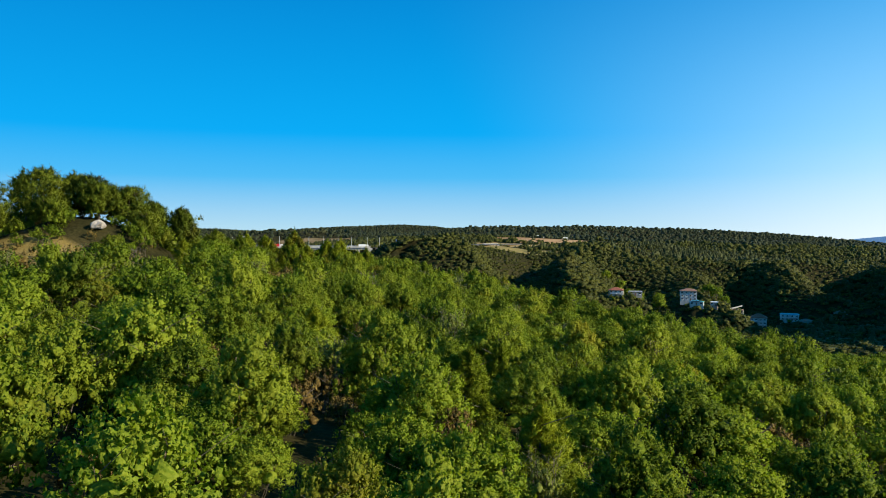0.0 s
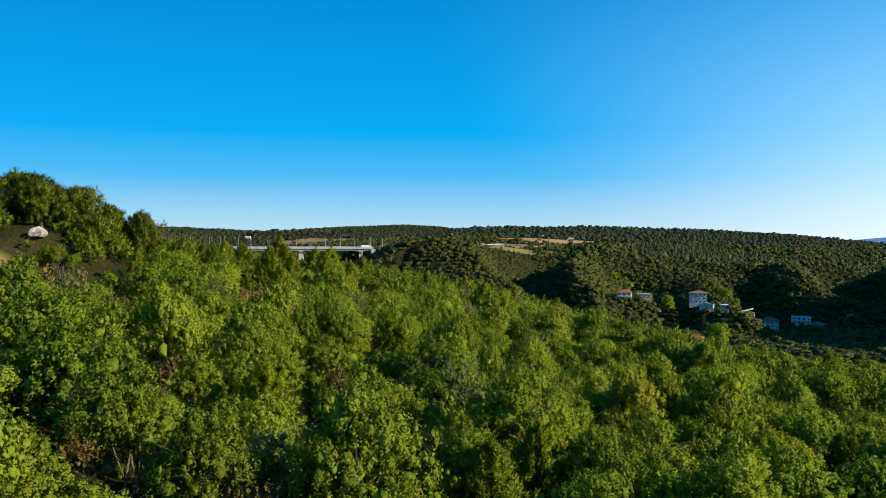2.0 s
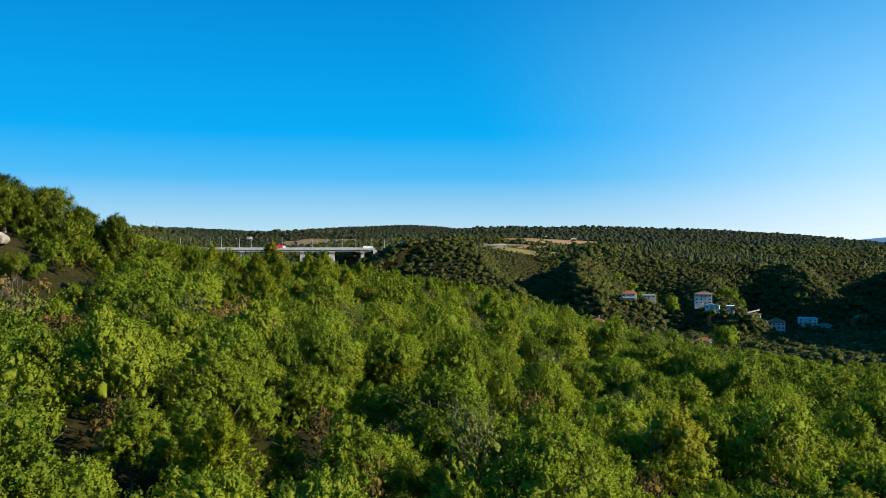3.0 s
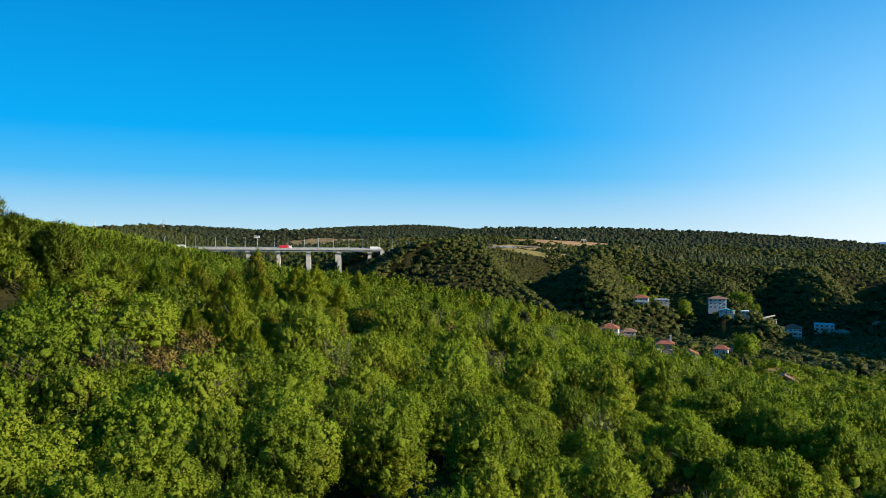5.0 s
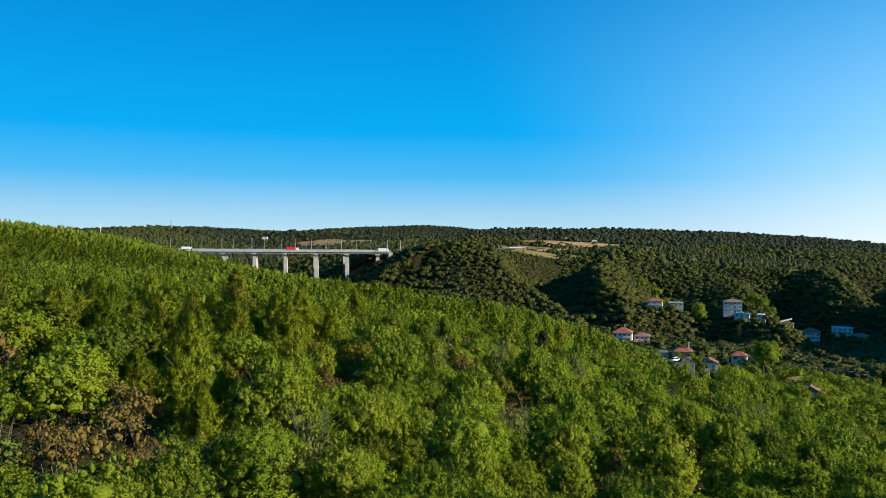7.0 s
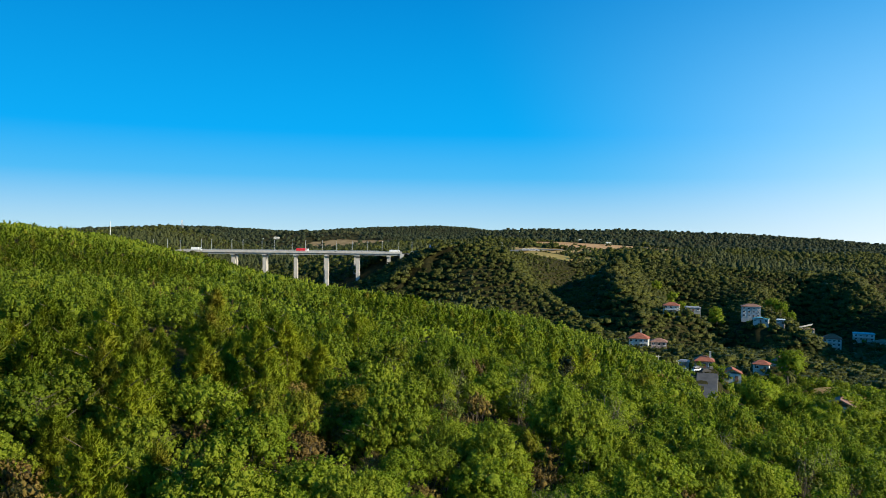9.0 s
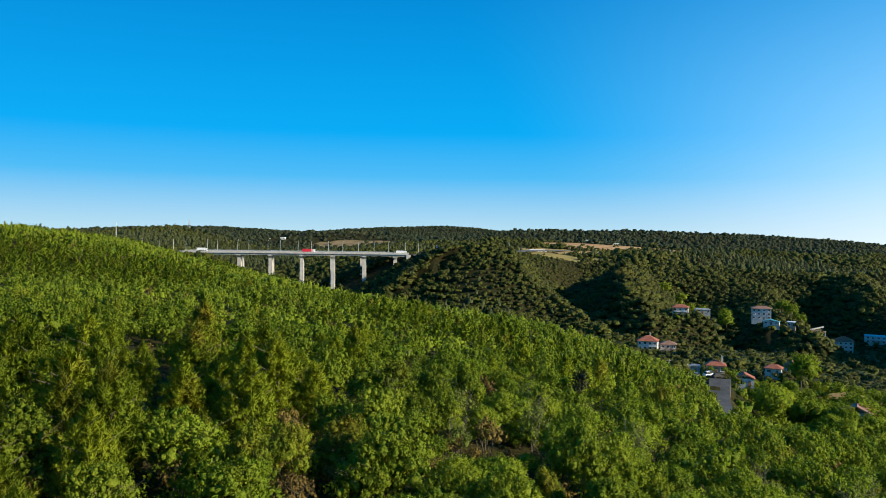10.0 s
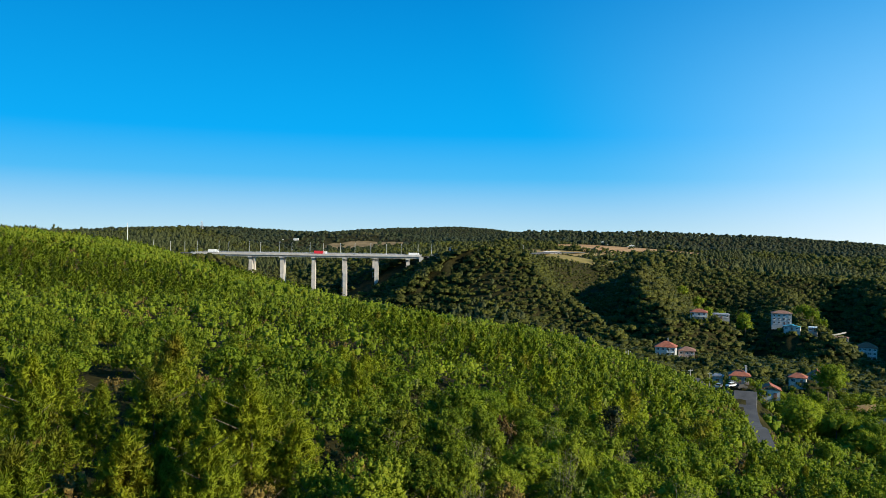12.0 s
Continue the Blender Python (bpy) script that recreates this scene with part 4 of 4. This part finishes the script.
SIGN_BLUE = surface("blue_sign", (0.03, 0.08, 0.22), (0.05, 0.11, 0.28), 0.8, 0.5)
for x, y in ((-50.5, 850), (-42.5, 851)):
    sign = tagged(new("road_sign"), "blue highway sign on two steel posts", "sign", "highway signs")
    for o in (-1.6, 1.6):
        solid("post", lambda bm: bar(bm, pose(o, 0, -5), 0.14, 0.14, 11, 8), STEEL, sign)
    solid("panel", lambda bm: box(bm, pose(0, -0.25, 2.6), 3.8, 0.12, 2.8), SIGN_BLUE, sign, "blue sign panel", bevel=0.03)
    sign.matrix_basis = pose(x, y, EYE - 10.0, 0, 0, 4)

mast = tagged(new("mast"), "tall slim pale mast by the highway", "mast")
solid("pole", lambda bm: bar(bm, pose(0, 0, -2), 0.38, 0.22, 17.5, 10), WHITE, mast)
solid("collar", lambda bm: bar(bm, pose(0, 0, 14.6), 0.5, 0.5, 0.6, 10), STEEL, mast)
mast.matrix_basis = pose(-352, 770, EYE - 0.5)

tower = tagged(new("lattice_tower"), "steel lattice tower on the far hilltop", "tower")
for sx, sy in ((-1, -1), (1, -1), (1, 1), (-1, 1)):
    p, q = Vector((sx * 2.2, sy * 2.2, 0)), Vector((sx * 0.6, sy * 0.6, 21))
    solid("leg", lambda bm: bar(bm, Matrix.Translation(p) @ (q - p).to_track_quat("Z", "Y").to_matrix().to_4x4(), 0.35, 0.25, (q - p).length, 5), STEEL, tower)
for i in range(7):
    w = 2.2 - 1.6 * (i + 1) / 7.5
    solid("brace", lambda bm: [box(bm, pose(0, 0, 3 * (i + 1), 0, 0, a) @ pose(0, w, 0), 2 * w, 0.18, 0.22) for a in (0, 90, 180, 270)], STEEL, tower)
tower.matrix_basis = pose(-500, 1323.5, float(ground_z(-500, 1323.5)) + 3) @ Matrix.Diagonal((0.9, 0.9, 0.62, 1))

# ---- village in the valley ----
PLASTER = surface("white_plaster", (0.46, 0.45, 0.42), (0.60, 0.59, 0.56), 0.35, 0.9, fine=4.0, bump=0.1)
PINKISH = surface("pinkish_plaster", (0.42, 0.30, 0.25), (0.52, 0.38, 0.32), 0.35, 0.9, fine=4.0)
GREYWALL = surface("grey_plaster", (0.30, 0.29, 0.28), (0.40, 0.39, 0.37), 0.4, 0.9, fine=4.0)
ROOFTILE = surface("red_roof_tiles", (0.24, 0.07, 0.04), (0.36, 0.115, 0.06), 0.7, 0.85, fine=6.0, bump=0.5)
BROWNROOF = surface("brown_roof_tiles", (0.20, 0.10, 0.07), (0.28, 0.15, 0.10), 0.7, 0.85, fine=6.0, bump=0.5)
GREYROOF = surface("grey_sheet_roof", (0.22, 0.22, 0.23), (0.32, 0.32, 0.33), 0.5, 0.6, fine=5.0)
CYAN = surface("cyan_sheeting", (0.05, 0.33, 0.42), (0.09, 0.45, 0.55), 0.5, 0.5)
FRAME = surface("white_window_frame", (0.65, 0.65, 0.63), (0.75, 0.75, 0.73), 2.0, 0.6)
m_pane, nt_pane = material("window_glass")
glass_bsdf = node(nt_pane, "BsdfPrincipled", Roughness=0.08)
glass_bsdf.inputs["Base Color"].default_value = (0.03, 0.035, 0.045, 1)
finish(nt_pane, glass_bsdf.outputs[0])
PANE = m_pane


def hip_roof(bm, w, d, z, rise, over=0.6):
    """A hipped roof with thickness at its eaves."""
    w, d = w / 2 + over, d / 2 + over
    r = max(w - d, 0.0) + 0.3 if w >= d else 0.3
    low = [bm.verts.new((x * w, y * d, z - 0.18)) for x, y in ((-1, -1), (1, -1), (1, 1), (-1, 1))]
    eave = [bm.verts.new((x * w, y * d, z)) for x, y in ((-1, -1), (1, -1), (1, 1), (-1, 1))]
    a, b = bm.verts.new((-r, 0, z + rise)), bm.verts.new((r, 0, z + rise))
    bm.faces.new(low[::-1])
    for i in range(4):
        bm.faces.new((low[i], low[(i + 1) % 4], eave[(i + 1) % 4], eave[i]))
    bm.faces.new((eave[0], eave[1], b, a))
    bm.faces.new((eave[1], eave[2], b))
    bm.faces.new((eave[2], eave[3], a, b))
    bm.faces.new((eave[3], eave[0], a))


def gable_roof(bm, w, d, z, rise, over=0.5):
    w, d = w / 2 + over, d / 2 + over
    front = [bm.verts.new(p) for p in ((-w, -d, z), (0, -d, z + rise), (w, -d, z), (w, -d, z - 0.2), (0, -d, z + rise - 0.2), (-w, -d, z - 0.2))]
    rear = [bm.verts.new((v.co.x, d, v.co.z)) for v in front]
    for i in range(6):
        bm.faces.new((front[i], front[(i + 1) % 6], rear[(i + 1) % 6], rear[i]))
    bm.faces.new((front[0], front[1], front[4], front[5]))
    bm.faces.new((front[1], front[2], front[3], front[4]))
    bm.faces.new((rear[5], rear[4], rear[1], rear[0]))
    bm.faces.new((rear[4], rear[3], rear[2], rear[1]))


def house(label, x, y, z, turn, w, d, storeys, wall, roof, roof_kind="hip", columns=3, balconies=(), chimney=None, rise=None, side_windows=2):
    """A house that faces -y before it is turned; z is the height of its plot."""
    root = tagged(new("house"), label, "house")
    H = 2.9 * storeys
    solid("wall", lambda bm: box(bm, pose(0, 0, -4.0), w, d, H + 4.0), wall, root)
    rise = rise if rise is not None else 0.24 * min(w, d)
    if roof_kind == "hip":
        top = solid("roof", lambda bm: hip_roof(bm, w, d, H + 0.1, rise), roof, root, "hipped tiled roof")
    elif roof_kind == "gable":
        solid("gable_wall", lambda bm: gable_roof(bm, w - 0.2, d - 0.1, H - 0.12, rise - 0.1, 0.0), wall, root)
        top = solid("roof", lambda bm: gable_roof(bm, w, d, H + 0.1, rise), roof, root, "gabled tiled roof")
    else:
        top = solid("roof", lambda bm: (box(bm, pose(0, 0, H + 0.003), w + 0.8, d + 0.8, 0.3), box(bm, pose(0, 0, H + 0.3), w * 0.96, d * 0.96, 0.35, 0.9)), roof, root, "flat roof with a low parapet")
    if chimney:
        solid("chimney", lambda bm: (box(bm, pose(chimney[0], chimney[1], H), 0.7, 0.7, rise + 1.6), box(bm, pose(chimney[0], chimney[1], H + rise + 1.6), 0.9, 0.9, 0.2)), PLASTER, top, "pale chimney")

    def window(m, ww, hh):
        f = solid("window", lambda bm: [box(bm, m @ pose(o, 0, -0.08), 0.12, 0.14, hh + 0.16) for o in (-ww / 2 - 0.05, 0.0, ww / 2 + 0.05)] + [box(bm, m @ pose(0, 0, o), ww, 0.13, 0.1) for o in (-0.08, hh)] + [box(bm, m @ pose(0, -0.1, -0.2), ww + 0.4, 0.3, 0.1)], FRAME, root)
        solid("pane", lambda bm: box(bm, m @ pose(0, 0.01, 0), ww, 0.05, hh), PANE, f)

    for s in range(storeys):
        for c in range(columns):
            cx = -w / 2 + w * (c + 0.5) / columns
            if s == 0 and c == columns // 2:
                solid("door", lambda bm: box(bm, pose(cx, -d / 2 - 0.02, 0.0), 1.1, 0.1, 2.1), BROWNROOF, root, "brown entrance door", bevel=0.02)
                continue
            window(pose(cx, -d / 2 - 0.03, 2.9 * s + 0.95), min(1.5, w / columns * 0.55), 1.35)
        for c in range(side_windows):
            cy = -d / 2 + d * (c + 0.5) / side_windows
            window(pose(-w / 2 - 0.03, cy, 2.9 * s + 0.95, 0, 0, -90), 1.2, 1.3)
    for s, x0, x1 in balconies:
        zc, bw, bx = 2.9 * s, x1 - x0, (x0 + x1) / 2
        b = solid("balcony", lambda bm: box(bm, pose(bx, -d / 2 - 0.75, zc - 0.18), bw, 1.5, 0.16), PLASTER, root)
        solid("railing", lambda bm: [box(bm, pose(bx, -d / 2 - 1.45, zc + 0.85), bw, 0.08, 0.1)] + [box(bm, pose(x0 + 0.04 + i * (bw - 0.08) / max(1, int(bw / 0.45)), -d / 2 - 1.45, zc - 0.02), 0.07, 0.06, 0.9) for i in range(int(bw / 0.45) + 1)] + [box(bm, pose(o, -d / 2 - 0.75, zc + 0.85), 0.08, 1.5, 0.1) for o in (x0, x1)], FRAME, b)
    root.matrix_basis = pose(x, y, EYE + z, 0, 0, turn)
    return root


house("white three-storey house with red hipped roof and balconies", 103, 555, -68.0, -17, 12.0, 10.5, 3, PLASTER, ROOFTILE, "hip", 4, [(1, 1.0, 6.0), (2, 1.0, 6.0)], (1, 1), 3.2)
house("pinkish two-storey house behind the white one", 117, 561, -68.0, -13, 10.0, 9.0, 2, PINKISH, BROWNROOF, "hip", 3)
house("low village house with red tiled roof and chimney", 87.5, 359, -45.3, -14, 6.6, 5.6, 1, PINKISH, ROOFTILE, "hip", 3, (), (2.2, -0.8), 1.8)
house("small red-roofed house beside the lane", 93.0, 343, -47.2, -15, 6.4, 5.4, 1, PLASTER, ROOFTILE, "gable", 2, (), None, 1.7)
house("pale shed with sheet roof beside the lane", 80.5, 361.5, -46.4, -19, 3.4, 3.2, 1, GREYWALL, GREYROOF, "flat", 1, (), None, 0.5, 1)
house("small house with white eaves and red roof among trees", 145.6, 645, -51.5, -16, 11.5, 9.0, 2, PLASTER, ROOFTILE, "hip", 3, [(1, -4.5, 4.5)], None, 2.2)
house("low grey house beside the small one", 163, 650, -50.5, -11, 11.0, 8.0, 1, GREYWALL, GREYROOF, "flat", 3)
house("white three-storey apartment house with brown roof", 222.5, 695, -58.6, -16, 14.5, 11.0, 3, PLASTER, BROWNROOF, "hip", 4, (), None, 2.0)
house("low building with bright cyan sheet roof", 224.0, 676, -61.0, -25, 11.5, 6.5, 1, PLASTER, CYAN, "gable", 3, (), None, 1.1)
house("small hut with flat white awning roof", 238.6, 674, -61.5, -25, 6.0, 5.0, 1, PINKISH, WHITE, "flat", 2)
house("unfinished grey two-storey house", 253.5, 660, -70.0, -25, 9.5, 8.5, 2, GREYWALL, BROWNROOF, "flat", 3)
house("white three-storey house with red roof and long balconies", 269, 653, -78.5, -23, 13.0, 11.0, 3, PLASTER, ROOFTILE, "hip", 4, [(1, -5.5, 5.5), (2, -5.5, 5.5)], None, 3.4)
house("low red-roofed house below the tall one", 267, 637, -84.0, -21, 11.0, 8.0, 1, PINKISH, ROOFTILE, "hip", 3)
house("small white cottage with dark red roof", 134, 426, -57.0, -25, 7.0, 6.0, 1, PLASTER, ROOFTILE, "hip", 2, (), None, 1.8)
house("cottage with steep red gable", 145, 433, -57.4, -19, 6.5, 7.0, 1, GREYWALL, ROOFTILE, "gable", 2, (), None, 2.6)
house("pale bluish two-storey house on the valley flank", 327, 723, -80.0, -22, 16.0, 10.0, 2, PLASTER, CYAN, "flat", 4, [(1, -7, 7)])
house("white two-storey house with balconies", 331, 699, -87.0, -30, 13.0, 11.0, 3, PLASTER, BROWNROOF, "hip", 3, [(1, -6, 2), (2, -6, 2)], None, 2.4)
house("long low plastered building in the village", 353, 693, -87.0, -27, 19.0, 9.0, 1, PINKISH, GREYROOF, "gable", 5, (), None, 2.0)
house("brownish two-storey house on the valley flank", 366, 704, -77.0, -25, 12.0, 10.0, 2, PINKISH, BROWNROOF, "hip", 3)
house("pale house with brown roof below the lane", 115.5, 306, -53.5, -27, 8.0, 6.5, 2, PLASTER, BROWNROOF, "gable", 3, (), None, 2.2)

# lane, yard wall and poles
LANE = surface("worn_asphalt", (0.045, 0.045, 0.048), (0.075, 0.075, 0.075), 0.3, 0.9, fine=5.0)
ribbon("road_3", [(48, 205, 0), (58, 252, 0), (66, 285, 0), (75, 312, 0), (80, 342, 0), (73, 372, 0), (95, 420, 0)], 6.5, 0.25, LANE, "narrow worn asphalt lane into the village", "road")


def utility_pole(x, y, z, h):
    root = tagged(new("utility_pole"), "pale concrete utility pole with crossarm", "pole", "utility poles")
    solid("pole", lambda bm: bar(bm, pose(0, 0, -1), 0.22, 0.13, h + 1, 8), CONCRETE, root)
    solid("crossarm", lambda bm: box(bm, pose(0, 0, h - 0.7), 1.8, 0.14, 0.14), CONCRETE, root)
    for o in (-0.8, 0.0, 0.8):
        solid("insulator", lambda bm: bar(bm, pose(o, 0, h - 0.56), 0.06, 0.05, 0.25, 6), WHITE, root)
    root.matrix_basis = pose(x, y, z, 0, 0, 15)


for x, y in ((70, 360), (40, 318), (56, 388), (92, 415)):
    utility_pole(x, y, float(ground_z(x, y)), 8.8)
for x, y, turn, paint, label in ((82.0, 349.5, 30, WHITE, "white car parked by the lane"), (84.6, 347.2, 20, DARK, "dark car parked by the lane"), (78.5, 353.0, 60, SILVER, "silver car parked by the lane")):
    tagged(vehicle("car", label, pose(x, y, float(ground_z(x, y)) + 0.05, 0, 0, turn), 4.3, 1.75, 1.45, paint), group="parked cars")
STONE = surface("pale_stone", (0.26, 0.23, 0.20), (0.42, 0.38, 0.33), 0.8, 0.9, fine=5.0, bump=0.5)
# yard wall on the flank
ribbon("retaining_wall", [(246, 669, EYE - 64.2), (255, 672, EYE - 62.8), (264, 676, EYE - 61.4)], 0.3, 0, GREYWALL, "pale stone retaining wall along a track", "wall", False)

# a pale boulder and a brick wall under the tall pines
bv, bf = quad_sphere(5)
bl = 1 + 0.14 * np.sin(bv[:, :1] * 5 + 1) * np.cos(bv[:, 1:2] * 4) + 0.05 * np.random.default_rng(3).normal(size=(len(bv), 1))
bo = new("boulder", grid_mesh("boulder", bv * bl * np.array([0.8, 0.7, 0.55]), bf, STONE))
tagged(bo, "pale weathered boulder under the pines", "rock").location = (-37.4, 83.2, float(ground_z(-37.4, 83.2)) + 0.6)

# larger trees in the valley and on the flanks
def leafy_tree(x, y, h, r, mat, label, group, lobes=16, leaves=34, low=0.22):
    root = plant("tree", label, "tree", bush(h, r, lobes, 12, r * 0.125, leaves // 4, r * 0.062, h * low), mat, limbs(rng, h, r, 1, h * 0.022, 0.8, 6), group=group)
    root.matrix_basis = Matrix.Translation((x, y, float(ground_z(x, y)) - 0.2))


for x, y, h, r in ((127, 376, 18, 7.6), (94, 318, 13, 7.4), (101, 309, 11, 6.0), (87, 300, 11, 6.6), (112, 352, 12, 4.5), (100, 338, 10, 4.6), (89, 180, 12, 7.0), (107, 186, 11, 5.5), (120, 328, 9, 4.2), (79, 262, 8, 4.0), (84, 240, 9, 4.4), (133, 344, 7, 3.5), (104, 296, 9, 4.4), (113, 322, 8, 4.0), (109, 298, 9, 4.2), (115, 296, 8, 3.8), (104, 288, 9, 4.4)):
    leafy_tree(x, y, h, r, BUSH, "large bright green broadleaf tree by the lane", "broadleaf trees in the valley", 24, 70)
for x, y, h, r in ((187, 806, 19, 8), (193, 800, 15, 6.5), (199, 782, 21, 8), (214, 757, 20, 8.5), (264, 740, 19, 7.5), (268, 732, 15, 6.5), (259, 748, 17, 7.5), (222, 790, 15, 7), (172, 812, 14, 6.5)):
    leafy_tree(x, y, h, r, BUSH, "bright green broadleaf tree on the valley flank", "broadleaf trees on the flank", 18, 36)
for x, y, h, r in ((84, 352, 3.4, 1.9), (88.5, 351, 3.0, 1.8), (90, 336, 3.2, 1.8), (94.5, 336.5, 3.6, 2.0), (78.5, 356, 3.0, 1.7), (130, 420, 3.6, 2.2), (135, 420.5, 3.2, 2.0), (142, 426, 3.6, 2.0), (98, 350, 4.2, 2.2), (218, 684, 5.0, 3.0), (228, 667, 4.2, 2.6), (142, 637, 4.6, 2.8), (149, 638, 4.2, 2.6), (160, 643, 3.8, 2.6), (99, 546, 4.6, 2.6), (106, 547, 5.0, 2.8), (265, 643, 5.2, 3.0), (329, 690, 5.0, 3.0), (323, 714, 4.2, 2.8)):
    leafy_tree(x, y, h, r, OAK, "small green broadleaf tree before a village house", "small trees in the village", 10, 44, 0.0)
cypress = plant("juniper", "dark narrow juniper among the scrub", "tree", clumped(rng, *oak_lobes(rng, 4.2, 1.25, 10), 8, 0.2, 10, 0.2, 0.2, True), HAZEPINE, limbs(rng, 3.5, 0.8, 1, 0.08, 0.9))
cypress.matrix_basis = Matrix.Translation((8.35, 137.4, float(ground_z(8.35, 137.4))))
for x, y, w, d, s in ((197, 1556, 22, 9, 2), (213, 1351, 12, 8, 1), (-391, 1517, 10, 7, 2), (-415, 1500, 7, 6, 1), (70, 1118, 24, 7, 1)):
    house("distant white house on the plateau", x, y, float(ground_z(x, y)) - EYE, 5, w, d, s, PLASTER, WHITE, "flat", 4)

# the mountain on the horizon, its distance haze put into the base colour
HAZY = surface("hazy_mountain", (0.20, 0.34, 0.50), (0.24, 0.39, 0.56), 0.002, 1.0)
mx = np.linspace(-900, 900, 60)
mh = 95 * np.exp(-(mx / 420) ** 2) + 10 * np.sin(mx / 90) * np.exp(-(mx / 600) ** 2)
mv = np.concatenate([np.stack([mx, 0 * mx - 260, 0 * mx - 120], -1), np.stack([mx, 0 * mx, mh], -1), np.stack([mx, 0 * mx + 300, 0 * mx - 120], -1)])
mi = np.arange(59)
mf = np.concatenate([np.stack([mi, mi + 1, mi + 61, mi + 60], -1), np.stack([mi + 60, mi + 61, mi + 121, mi + 120], -1)])
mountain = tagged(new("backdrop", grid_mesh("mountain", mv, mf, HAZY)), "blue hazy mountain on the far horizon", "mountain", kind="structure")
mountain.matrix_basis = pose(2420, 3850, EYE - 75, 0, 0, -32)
